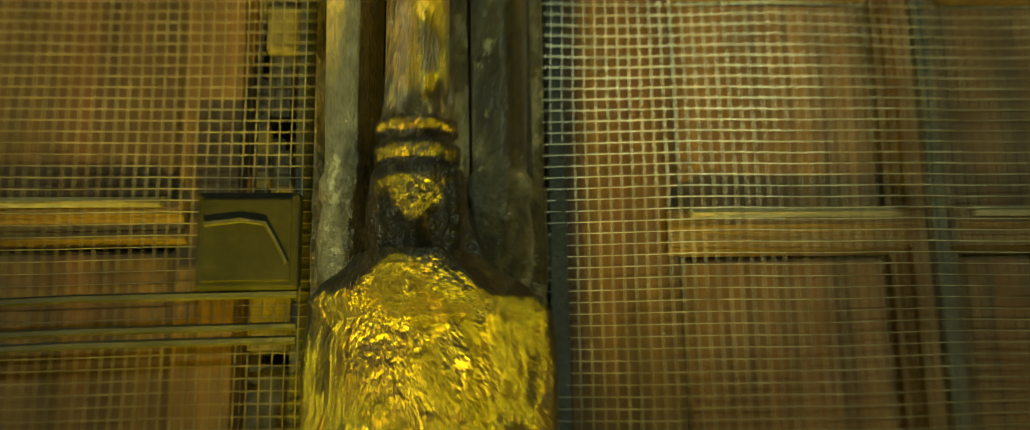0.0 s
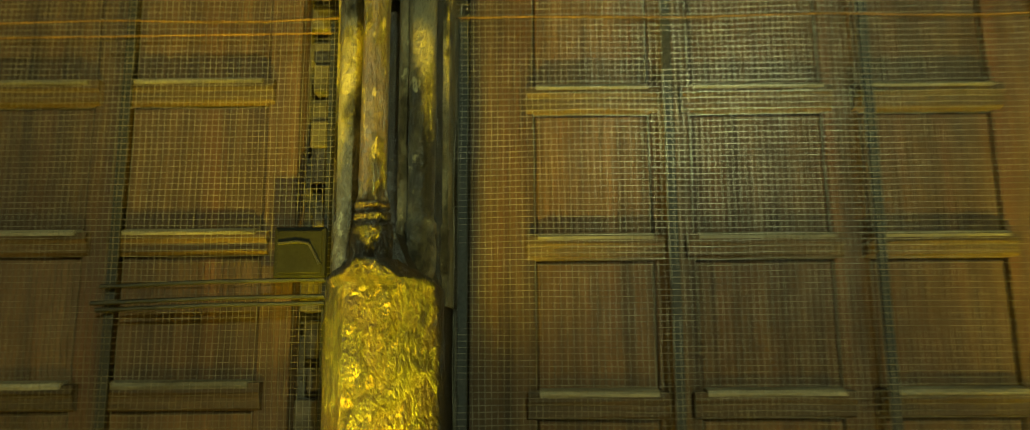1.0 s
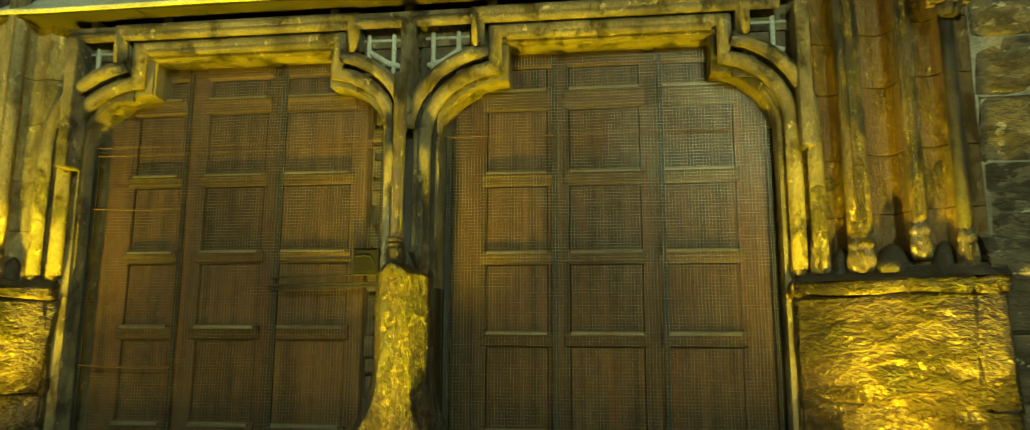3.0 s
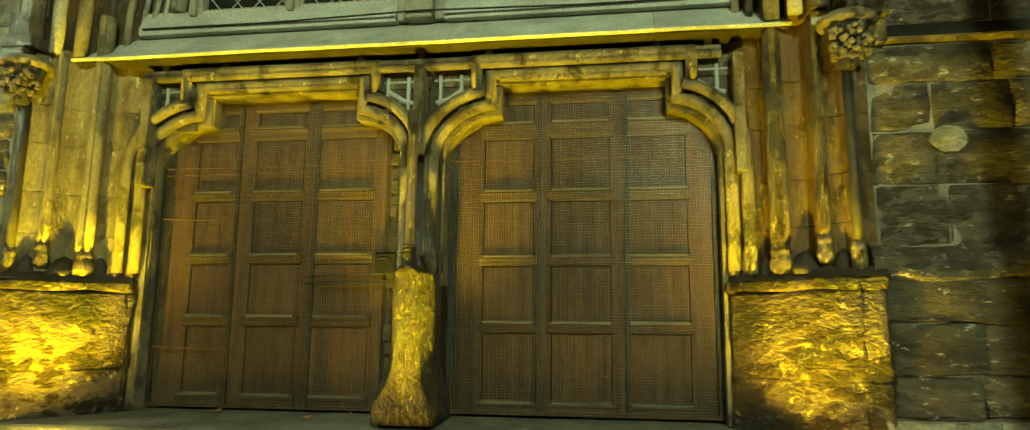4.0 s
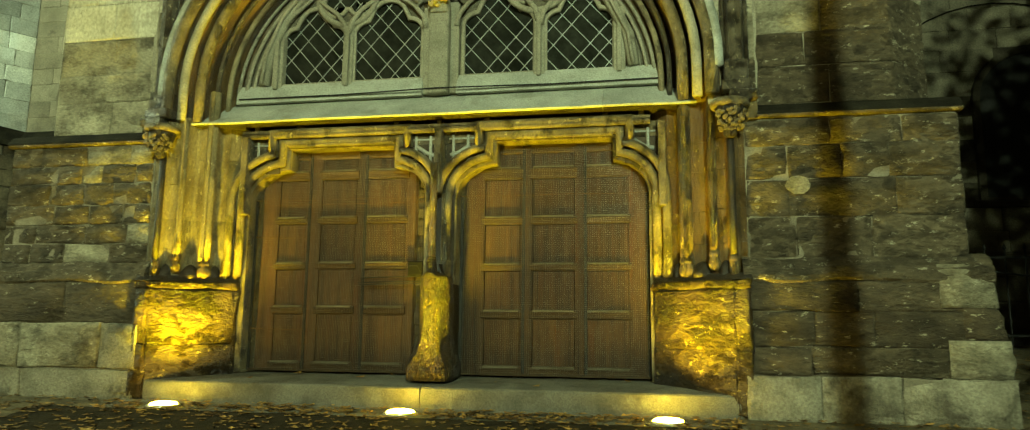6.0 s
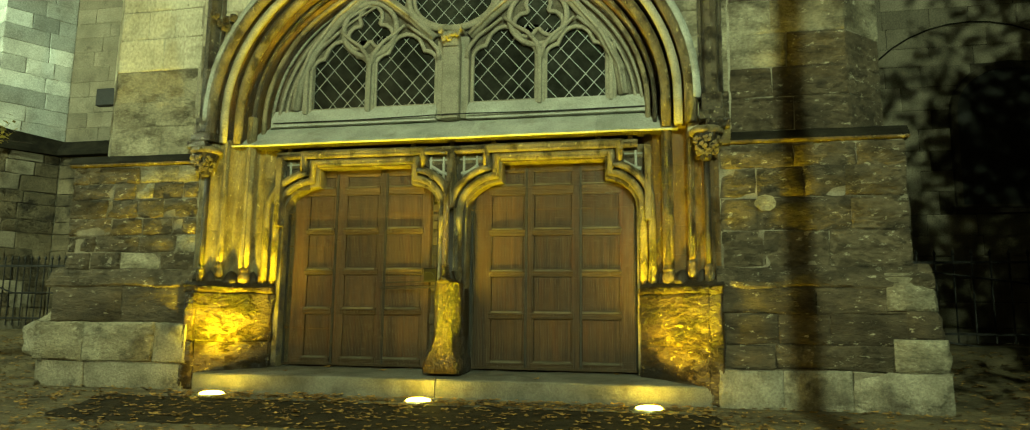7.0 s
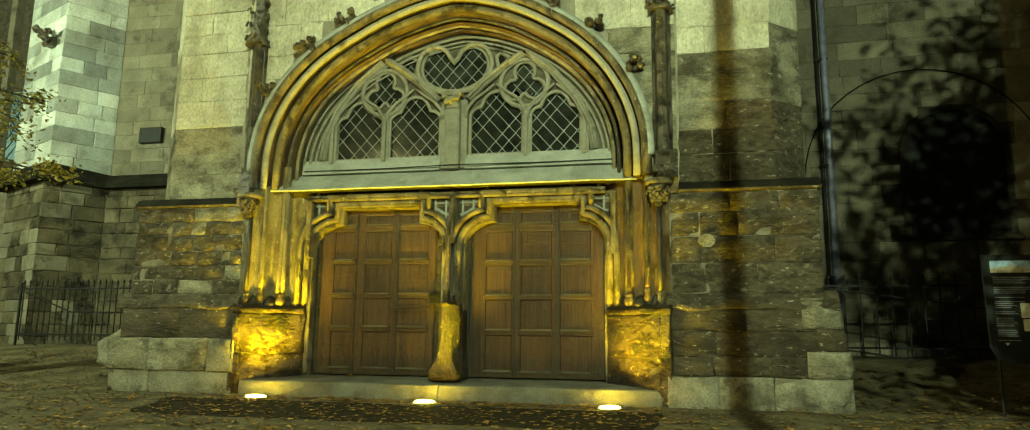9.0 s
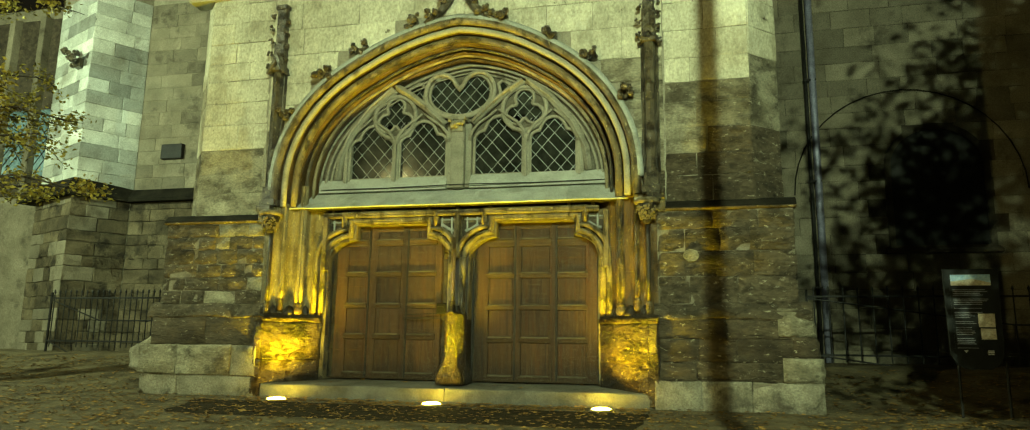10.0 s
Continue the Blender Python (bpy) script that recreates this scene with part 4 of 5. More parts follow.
def pedestal():
    """An eight-sided shaft with a flared foot and a sloping shoulder, its faces pitted."""
    rows = [(0.36, 0.265, 0.29, 0.12), (0.50, 0.27, 0.295, 0.12), (0.55, 0.265, 0.29, 0.16), (0.62, 0.25, 0.275, 0.25), (0.70, 0.228, 0.25, 0.34), (0.79, 0.208, 0.225, 0.40), (0.90, 0.196, 0.212, 0.44), (1.02, 0.190, 0.208, 0.46)]
    rows += [(1.02 + 0.055 * i, 0.190 - 0.0004 * i, 0.212, 0.46) for i in range(1, 10)]
    rows += [(1.55, 0.184, 0.206, 0.46), (1.575, 0.168, 0.185, 0.46), (1.597, 0.135, 0.15, 0.46), (1.613, 0.10, 0.11, 0.46), (1.63, 0.078, 0.080, 0.5)]
    sub, vs, fs = 5, [], []
    for z, hw, hd, cut in rows:
        side = min(cut * 1.25, 0.58)
        deep = min(cut * 2.0, 0.95)
        ring = [(-1 + side, -1), (1 - side, -1), (1, -1 + deep), (1, 1 - cut), (1 - cut, 1), (-1 + cut, 1), (-1, 1 - cut), (-1, -1 + deep)]
        up = min(max((z - 1.55) / 0.08, 0), 1)
        for k in range(8):
            (xa, ya), (xb, yb) = ring[k], ring[(k + 1) % 8]
            for i in range(sub):
                f = i / sub
                x, y = xa + (xb - xa) * f, ya + (yb - ya) * f
                w = 1 + 0.030 * noise.noise(Vector((x * 2.5, y * 2.5, z * 3))) + 0.022 * noise.noise(Vector((x * 8, y * 8, z * 14)))
                vs.append((-0.030 + hw * x * w - 0.012 * up, 1.30 - 0.168 * up + hd * y * w, z + 0.006 * noise.noise(Vector((x * 5, y * 5, z * 9)))))
    seg, m = 8 * sub, len(rows)
    for i in range(m - 1):
        for k in range(seg):
            l = (k + 1) % seg
            fs.append((i * seg + k, i * seg + l, (i + 1) * seg + l, (i + 1) * seg + k))
    fs += [tuple(range(seg))[::-1], tuple((m - 1) * seg + k for k in range(seg))]
    return vs, fs


part("pedestal", pedestal(), TRUMEAU, tr, "flaking eight-sided stone pedestal with a flared foot", True)
# Near-black body stands in for the dark gaps beside the shafts.
part("pier", box(T_L + 0.01, T_R - 0.01, 1.45, 1.95, 0.36, 2.8, 0.03), BLACK_STONE, tr, "near-black pier body")
part("shoulder", frustum([([(-0.15, 1.22), (0.09, 1.22), (0.15, 1.48), (-0.22, 1.48)], 1.54), ([(-0.11, 1.25), (0.05, 1.25), (0.12, 1.48), (-0.19, 1.48)], 1.63), ([(-0.08, 1.25), (0.01, 1.25), (0.045, 1.48), (-0.10, 1.48)], 1.73)]), BLACK_STONE, tr, "near-black sloping shoulder behind the shaft base")
main = part("main_shaft", lathe(-0.040, 1.132, [(0.052, 1.80), (0.045, 1.83), (0.043, 1.9), (0.043, 2.4), (0.045, 2.70), (0.05, 2.95)], 18, wob=0.10), SHAFT, tr, "", True)
part("shaft_base", lathe(-0.042, 1.132, [(0.058, 1.585), (0.064, 1.60), (0.062, 1.63), (0.065, 1.66), (0.066, 1.69), (0.063, 1.72), (0.060, 1.738), (0.052, 1.744), (0.057, 1.75), (0.058, 1.77), (0.050, 1.777), (0.049, 1.783), (0.056, 1.79), (0.055, 1.803), (0.044, 1.812)], 24, wob=0.16), TRUMEAU, main, "ringed shaft base with pale flakes", True)
part("hollow", lathe(0.022, 1.40, [(0.030, 1.66), (0.028, 2.2), (0.030, 2.80)], 10), BLACK_STONE, tr, "near-black hollow between the rolls", True)


# ---- the two doors ----
def door(name, x_stiles, rails, label):
    """x_stiles: pairs of stile edges; rails: pairs of rail heights, from the top."""
    x0, x1 = x_stiles[0][0], x_stiles[-1][1]
    z0, z1 = rails[-1][0], rails[0][1]
    d = thing(name, ((x0 + x1) / 2, 1.75, z0), label, "door", kind="structure")
    part("backing", box(x0, x1, 1.765, 1.82, z0, z1), OAK, d)
    for a, b in x_stiles:
        part("stile", box(a, b, 1.698, 1.765, z0, z1, 0.006), OAK, d)
    r2 = random.Random(len(name) + int(x0 * 10))
    for (a, b), (c, e) in zip(x_stiles, x_stiles[1:]):
        for (lo, hi), (lo2, hi2) in zip(rails, rails[1:]):
            part("panel", raised(b, c, hi2, lo, r2), OAK, d)
        for lo, hi in rails:
            w = r2.uniform(-0.008, 0.008)
            part("rail", slab_yz(b - 0.03, c + 0.03, [(1.765, lo), (1.70, lo), (1.672, lo + 0.012), (1.668, (lo + hi) / 2), (1.655, hi - 0.03), (1.662, hi + w), (1.765, hi + 0.012)], 4), OAK_RAIL, d)
            # Pale strip paints the lamp's highlight along the dusty rail top.
            part("worn_edge", slab_yz(b + 0.012, c - 0.012, [(1.70, hi - 0.002), (1.649, hi - 0.016), (1.648, hi - 0.005), (1.655, hi + 0.006), (1.70, hi + 0.014)], 2), OAK_HIGHLIGHT, d, "pale worn, dusty rail edge with a painted highlight")
    return d


def raised(x0, x1, z0, z1, r2):
    """A sunk panel with a chamfered rim."""
    vs, fs = [], []
    k = 1
    for i in range(k):
        a, b = x0 + (x1 - x0) * i / k, x0 + (x1 - x0) * (i + 1) / k
        y = 1.712 + r2.uniform(-0.004, 0.004)
        q = len(vs)
        vs += [(a + 0.003, 1.728, z0), (b - 0.003, 1.728, z0), (b - 0.003, 1.728, z1), (a + 0.003, 1.728, z1), (a + 0.014, y, z0 + 0.014), (b - 0.014, y, z0 + 0.014), (b - 0.014, y, z1 - 0.014), (a + 0.014, y, z1 - 0.014)]
        fs += [tuple(q + j for j in f) for f in ((4, 5, 6, 7), (0, 1, 5, 4), (1, 2, 6, 5), (2, 3, 7, 6), (3, 0, 4, 7))]
    return vs, fs


door("door_1", [(-2.60, -2.36), (-1.97, -1.76), (-1.27, -1.13), (-0.58, -0.455)],
     [(3.18, 3.34), (2.90, 3.02), (2.31, 2.40), (1.71, 1.80), (1.13, 1.23), (0.40, 0.52)], "large brown oak panelled church door behind wire mesh")
door("door_2", [(0.22, 0.47), (0.93, 1.08), (1.61, 1.75), (2.27, 2.50)],
     [(3.17, 3.34), (2.84, 2.99), (2.26, 2.36), (1.68, 1.77), (1.09, 1.19), (0.40, 0.51)], "large brown oak panelled church door behind wire mesh")
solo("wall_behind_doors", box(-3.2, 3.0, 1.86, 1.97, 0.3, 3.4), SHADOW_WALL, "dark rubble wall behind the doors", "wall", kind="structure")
rub = random.Random(4)
blocks = thing("rubble_infill", (-0.3, 1.8, 0.5), "dark gappy rubble between door and pillar", "rubble", kind="structure")
z = 0.5
for k in range(19):
    z += rub.uniform(0.10, 0.19)
    if z > 3.0:
        break
    part("stone", box(-0.45 + rub.uniform(0, 0.05), -0.24, 1.72 + rub.uniform(0, 0.06), 1.84, z, z + rub.uniform(0.08, 0.16), 0.012), SHADOW_WALL, blocks)


# ---- wire mesh screens ----
def inside(x, z, door_no):
    path = openings[door_no]
    xs = [p[0] for p in path]
    lo, hi = min(xs), max(xs)
    if not lo - 0.001 <= x <= hi + 0.001:
        return False
    if z < 2.60:
        return True
    # under the coved head
    xl, xr = (S_L0, S_L1) if door_no == 0 else (S_R0, S_R1)
    if xl <= x <= xr:
        return z < 3.27
    jl, jr = (L_IN, T_L) if door_no == 0 else (T_R, R_IN)
    j, e = (jl, xl) if x < xl else (jr, xr)
    t = math.acos(max(-1, min(1, 1 - (x - j) / (e - j))))
    return z < 2.60 + 0.40 * math.sin(t)


def screen(door_no, x0, x1, bars, y):
    sc = thing("wire_screen", ((x0 + x1) / 2, y, 0.4), "square wire mesh guard in a rusty iron frame before the door", "wire screen", "mesh guards before the doors")
    pitch, w = 0.0228, 0.00085
    vs, fs = [], []

    def strand(pts, h):
        q = len(vs)
        for p in pts:
            for dx, dy in ((-h, -h), (h, -h), (h, h), (-h, h)):
                vs.append((p[0] + (dx if vertical else 0), p[1] + dy, p[2] + (0 if vertical else dx)))
        for i in range(len(pts) - 1):
            for k in range(4):
                l = (k + 1) % 4
                fs.append((q + 4 * i + k, q + 4 * i + l, q + 4 * i + 4 + l, q + 4 * i + 4 + k))

    def bulge(x, z):
        return 0.012 * noise.noise(Vector((x * 2.2, z * 2.2, door_no * 5))) + 0.003 * noise.noise(Vector((x * 9, z * 9, 3)))

    vertical = True
    for i in range(int((x1 - x0) / pitch) + 1):
        x = x0 + i * pitch
        pts = []
        for k in range(29):
            z = 0.42 + k * 0.1
            if inside(x, z, door_no):
                pts.append((x + 0.006 * noise.noise(Vector((x * 3, z * 3, 1))), y + bulge(x, z), z))
        if len(pts) > 1:
            strand(pts, w)
    vertical = False
    for i in range(int(2.82 / pitch)):
        z = 0.42 + i * pitch
        pts = []
        for k in range(25):
            x = x0 + (x1 - x0) * k / 24
            if inside(x, z, door_no):
                pts.append((x, y - 0.002 + bulge(x, z), z + 0.006 * noise.noise(Vector((x * 3, z * 3, 8)))))
        if len(pts) > 1:
            strand(pts, w)
    ob = part("wire_mesh", (vs, fs), WIRE, sc, "thin galvanised wires in a square grid")
    ob["kind"] = "stuff"
    for i, x in enumerate(bars):
        top = 2.62 if i in (0, len(bars) - 1) else 3.2
        part("upright", box(x - 0.018, x + 0.018, y + 0.004, y + 0.022, 0.41, top, 0.003), IRON, sc)
    part("bottom_bar", box(bars[0], bars[-1], y + 0.003, y + 0.02, 0.405, 0.435, 0.003), RUST, sc)
    part("cross_rod", tube([(x0 + (x1 - x0) * k / 8, y - 0.012 + 0.004 * math.sin(k * 2), 2.615 + 0.006 * math.sin(k * 1.7)) for k in range(9)], 0.0035, 6), ROD, sc, "orange rusted cross rod")
    return sc


a = screen(0, -2.65, -0.27, (-2.63, -1.88, -1.10, -0.30), 1.60)
b = screen(1, 0.17, 2.51, (0.20, 0.985, 1.75, 2.50), 1.60)
part("cross_rod", tube([(-2.62, 1.59, 2.55), (-1.2, 1.588, 2.555), (-0.3, 1.59, 2.56)], 0.0035, 6), ROD, a)
part("cross_rod", tube([(-2.62, 1.59, 2.13), (-2.2, 1.588, 2.115), (-1.88, 1.59, 2.12)], 0.005, 6), ROD, a)
part("cross_rod", tube([(-2.62, 1.59, 0.94), (-2.2, 1.588, 0.925), (-1.88, 1.59, 0.93)], 0.006, 6), ROD, a)
for z, x in ((1.605, -1.12), (1.545, -1.15), (1.52, -1.13)):
    solo("iron_strut", tube([(x, 1.575, z - 0.02), (-0.7, 1.572, z - 0.005), (-0.30, 1.58, z)], 0.008, 6), IRON, "thin dark iron strut behind the junction box", "strut", "struts beside the box")
jb = thing("junction_box", (-0.43, 1.55, 1.62), "small dull grey electrical box fixed beside the pillar", "junction box")
part("body", box(-0.487, -0.296, 1.562, 1.596, 1.612, 1.797, 0.008), BOX_GREY, jb)
part("lid", box(-0.474, -0.309, 1.554, 1.562, 1.626, 1.784, 0.004), BOX_GREY, jb, "dull grey lid")
part("cable", tube([(-0.468, 1.551, 1.735), (-0.40, 1.550, 1.742), (-0.355, 1.550, 1.735), (-0.335, 1.551, 1.70), (-0.315, 1.551, 1.66)], 0.006, 6), IRON, jb)

# ---- the great window in the tympanum ----
tym = thing("tympanum_window", (-0.1, 1.6, 3.95), "traceried gothic window with leaded diamond panes", "window", kind="structure")
WY = 1.56


def circle(cx, cz, rad, n=24, a0=0.0):
    return [(cx + rad * math.cos(a0 + 2 * math.pi * i / n), cz + rad * math.sin(a0 + 2 * math.pi * i / n)) for i in range(n)]


def lancet(x0, x1, z0, zs):
    """A light with a cusped, three-lobed head."""
    w, c = x1 - x0, (x0 + x1) / 2
    pts = [(x0, z0), (x1, z0), (x1, zs)]
    for i in range(1, 7):
        t = -0.15 + 1.75 * i / 6
        pts.append((x1 - w * 0.20 + w * 0.20 * math.cos(t), zs + w * 0.17 * math.sin(t)))
    for i in range(7):
        t = math.pi * (0.08 + 0.84 * i / 6)
        pts.append((c + w * 0.26 * math.cos(t), zs + w * 0.20 + w * 0.27 * math.sin(t)))
    for i in range(0, 6):
        t = math.pi + 0.15 - 1.75 * (6 - i) / 6
        pts.append((x0 + w * 0.20 + w * 0.20 * math.cos(t), zs + w * 0.17 * math.sin(t)))
    return pts + [(x0, zs)]


def trefoil(cx, cz, rad, lobes=3, turn=math.pi / 2):
    pts = []
    for k in range(lobes):
        a = turn + 2 * math.pi * k / lobes
        mx, mz = cx + rad * 0.55 * math.cos(a), cz + rad * 0.55 * math.sin(a)
        for i in range(9):
            t = a - 2.25 + 4.5 * i / 8
            pts.append((mx + rad * 0.42 * math.cos(t), mz + rad * 0.42 * math.sin(t)))
    return pts


def heart(cx, cz, w, h):
    """The two-lobed light at the top."""
    pts = []
    for i in range(12):
        t = math.pi * (1.0 + i / 11)
        pts.append((cx + w * math.cos(t), cz + h * 0.9 * math.sin(t)))
    for i in range(1, 8):
        t = math.pi * i / 8
        pts.append((cx + w * 0.53 + w * 0.47 * math.cos(t), cz + h * 0.75 * math.sin(t)))
    pts.append((cx, cz + h * 0.16))
    for i in range(1, 8):
        t = math.pi * i / 8
        pts.append((cx - w * 0.53 + w * 0.47 * math.cos(t), cz + h * 0.75 * math.sin(t)))
    return pts


rim = arch_path(2.84, 2.42, cx=-0.12, z0=3.97, foot=3.92, peak=0.05, n=48)
holes = [lancet(-2.35, -1.48, 4.21, 4.84), lancet(-1.32, -0.40, 4.21, 4.86), lancet(0.19, 1.10, 4.21, 4.88), lancet(1.27, 2.11, 4.20, 4.84),
         trefoil(-1.45, 5.42, 0.385), trefoil(1.14, 5.44, 0.385), heart(-0.14, 5.82, 0.60, 0.46),
         [(-1.20, 5.94), (-0.92, 5.70), (-0.86, 5.98), (-0.98, 6.06)], [(0.92, 5.94), (0.66, 5.70), (0.60, 5.98), (0.70, 6.06)]]
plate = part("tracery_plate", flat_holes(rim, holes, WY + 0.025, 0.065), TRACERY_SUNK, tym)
for h in holes:
    part("light_moulding", sweep(h, roll(-0.022, WY + 0.005, 0.032, 7), True), TRACERY, tym, "", True)
for cx, cz in ((-1.45, 5.42), (1.14, 5.44)):
    part("ring", sweep(circle(cx, cz, 0.425), roll(0, WY - 0.02, 0.042, 7), True), TRACERY, tym, "", True)
part("ring", sweep([(p[0] * 1.0 + (p[0] + 0.14) * 0.16, p[1] + (p[1] - 5.82) * 0.18) for p in heart(-0.14, 5.82, 0.60, 0.46)], roll(0, WY - 0.03, 0.045, 7), True), TRACERY, tym, "", True)
for path in ([(-0.42, 5.20), (-0.75, 5.52), (-1.12, 5.82), (-1.42, 6.02)], [(-1.50, 6.0), (-1.95, 5.62), (-2.35, 5.1), (-2.55, 4.6), (-2.6, 4.2)],
             [(0.14, 5.20), (0.45, 5.50), (0.80, 5.78), (1.12, 5.98)], [(1.20, 5.98), (1.66, 5.60), (2.06, 5.1), (2.30, 4.6), (2.36, 4.2)]):
    part("tracery_rib", tube([(x, WY - 0.04, z) for x, z in path], 0.078, 8), TRACERY, tym, "", True)
    part("tracery_fillet", tube([(x, WY - 0.125, z) for x, z in path], 0.028, 6), TRACERY, tym, "", True)
for d, y, rad in ((0.10, 1.53, 0.028), (0.19, 1.545, 0.022), (0.27, 1.55, 0.018)):
    part("inner_moulding", sweep(arch_path(2.84 - d, 2.42 - d * 0.9, cx=-0.12, z0=3.97, foot=4.2, peak=0.05, n=40), roll(0, y, rad, 7)), TRACERY, tym, "", True)
for x0, x1, zs in ((-2.34, -1.50, 4.82), (-1.32, -0.40, 4.86), (0.17, 1.09, 4.86), (1.27, 2.11, 4.80)):
    c, w = (x0 + x1) / 2, x1 - x0
    for sgn in (-1, 1):
        og = [(c + sgn * w * 0.58, zs + 0.0), (c + sgn * w * 0.55, zs + 0.16), (c + sgn * w * 0.40, zs + 0.33), (c + sgn * w * 0.20, zs + 0.45), (c + sgn * 0.02, zs + 0.58)]
        part("ogee_hood", tube([(x, WY - 0.055, z) for x, z in og], [0.04, 0.036, 0.032, 0.028, 0.022], 7), TRACERY, tym, "", True)
for x in (-2.42, -1.41, 1.18, 2.19):
    part("mullion", join(box(x - 0.075, x + 0.075, WY - 0.05, WY + 0.08, 4.12, 4.98, 0.02), box(x - 0.03, x + 0.03, WY - 0.10, WY, 4.12, 4.95, 0.012)), TRACERY, tym, "slim stone mullion")
part("central_pier", join(box(-0.36, 0.13, WY - 0.06, WY + 0.1, 3.95, 5.2, 0.02), box(-0.25, 0.02, WY - 0.18, WY, 3.93, 5.10, 0.03)), TRACERY, tym, "broad central mullion")
for x0, x1 in ((-2.95, -0.34), (0.12, 2.72)):
    part("inner_sill", slab_yz(x0, x1, [(1.68, 3.93), (1.44, 3.93), (1.43, 4.0), (1.54, 4.2), (1.68, 4.22)], 1), GREY_STONE, tym, "grey inner sill")
bm = join(*[crocket((-0.115 + dx, 1.34 + dy, 5.16 + dz), k, 0.10, random.Random(k + 50)) for k, (dx, dy, dz) in enumerate(((-0.07, 0.02, 0), (0.07, 0.02, 0.01), (0, -0.03, -0.03), (0, 0.04, 0.06)))])
solo("carved_bracket", join(bm, box(-0.29, 0.06, 1.28, 1.52, 5.22, 5.30, 0.015), box(-0.24, 0.01, 1.34, 1.52, 5.0, 5.22, 0.03)), TRACERY, "worn leafy stone bracket on the central mullion", "bracket")
# glazing: one pane for each light, with lead lattice
for h in holes:
    xs, zs = [p[0] for p in h], [p[1] for p in h]
    x0, x1, z0, z1 = min(xs) - 0.04, max(xs) + 0.04, min(zs) - 0.04, max(zs) + 0.04
    pane = part("pane", box(x0, x1, WY + 0.055, WY + 0.062, z0, z1), GLASS, tym, "dark old glass pane")
    vs, fs = [], []
    p = 0.265
    for sgn in (-1, 1):
        k = -20
        while k < 40:
            c = k * p
            seg = []
            for xx in (x0, x1):
                zz = z0 + sgn * 1.12 * (xx - x0) + c
                seg.append((xx, zz))
            (xa, za), (xb, zb) = seg
            # clip in z
            m = (zb - za) / (xb - xa)
            pts = []
            for zc in (z0, z1):
                xx = xa + (zc - za) / m
                if x0 <= xx <= x1:
                    pts.append((xx, zc))
            for xx, zz in seg:
                if z0 <= zz <= z1:
                    pts.append((xx, zz))
            if len(pts) >= 2 and abs(pts[0][0] - pts[1][0]) > 0.02:
                q = len(vs)
                (xa, za), (xb, zb) = pts[:2]
                for x, z in ((xa, za), (xb, zb)):
                    for dz, y in ((-0.009, WY + 0.056), (0.009, WY + 0.056), (0.006, WY + 0.046), (-0.006, WY + 0.046)):
                        vs.append((x, y, z + dz))
                fs += [(q + i, q + (i + 1) % 4, q + 4 + (i + 1) % 4, q + 4 + i) for i in range(4)]
            k += 1
    part("lead_lattice", (vs, fs), LEAD, pane, "pale lead lattice of diamonds")
# Dark plate stands in for the unlit interior.
solo("dark_interior", box(-3.2, 3.0, 1.70, 1.76, 3.9, 6.6), SHADOW_WALL, "dark backing plate for the unlit interior behind the window", "wall", kind="structure")
cable = [(-2.9, 1.42, 3.985), (-1.5, 1.41, 3.975), (-0.1, 1.36, 3.985), (1.4, 1.41, 3.975), (2.66, 1.42, 3.985)]
solo("lightning_cable", tube(cable, 0.010, 6), IRON, "black cable clipped along the window sill", "cable")

# ---- wings of the church ----
left = thing("wing_west", (-15.0, 9.0, 0.7), "far wing of the church in mixed grey ashlar with repaired quoins", "building", kind="structure")
part("core", prism([(-17.28, 12.5), (-17.28, 8.62), (-14.82, 7.535), (-13.92, 9.02), (-3.5, 9.02), (-3.5, 12.5)], 0.0, 13.5), MORTAR, left)
ashlar(left, [(-17.3, 8.6), (-14.8, 7.5), (-13.9, 9.0), (-8.2, 9.0)], 5.95, 12.6, (0.42, 0.5), (0.6, 1.3), lambda x, z, r: QUOIN if x < -13.7 else WING, depth=0.1, seed=71)
ashlar(left, [(-17.3, 8.5), (-14.8, 7.4), (-13.9, 8.9), (-8.2, 8.9)], 0.6, 5.6, (0.34, 0.46), (0.45, 1.0), lambda x, z, r: WING if x < -14.2 and r.random() < 0.4 else WING_WARM, depth=0.2, seed=72, rough=0.02, gap=0.010)
vs, fs = [], []
line = [(-17.6, 8.72), (-14.8, 7.5), (-13.9, 9.0), (-8.0, 9.0)]
offs = [(-0.5, -0.55), (-0.05, -0.5), (0.15, -0.45), (0.0, -0.45)]
for i, (x, y) in enumerate(line):
    ox, oy = offs[i]
    vs += [(x + ox * 0.6, y + oy * 0.75, 5.55), (x + ox * 0.6, y + oy * 0.75, 5.66), (x + ox * 0.1, y + oy * 0.1, 6.15 if i < 2 else 6.0), (x, y + 0.5, 6.1), (x, y + 0.5, 5.55)]
for i in range(3):
    fs += [(5 * i + k, 5 * i + (k + 1) % 5, 5 * i + 5 + (k + 1) % 5, 5 * i + 5 + k) for k in range(5)]
part("weathered_ledge", (vs, fs), SLATE, left, "black mossy sloping ledge")
part("slit_opening", box(-12.9, -12.1, 8.86, 9.2, 7.0, 7.5, 0.02), IRON, left, "small dark slit opening")
part("carved_boss", crocket((-15.4, 7.55, 10.1), 2, 0.42, random.Random(8)), CARVED, left, "dark weathered carving")
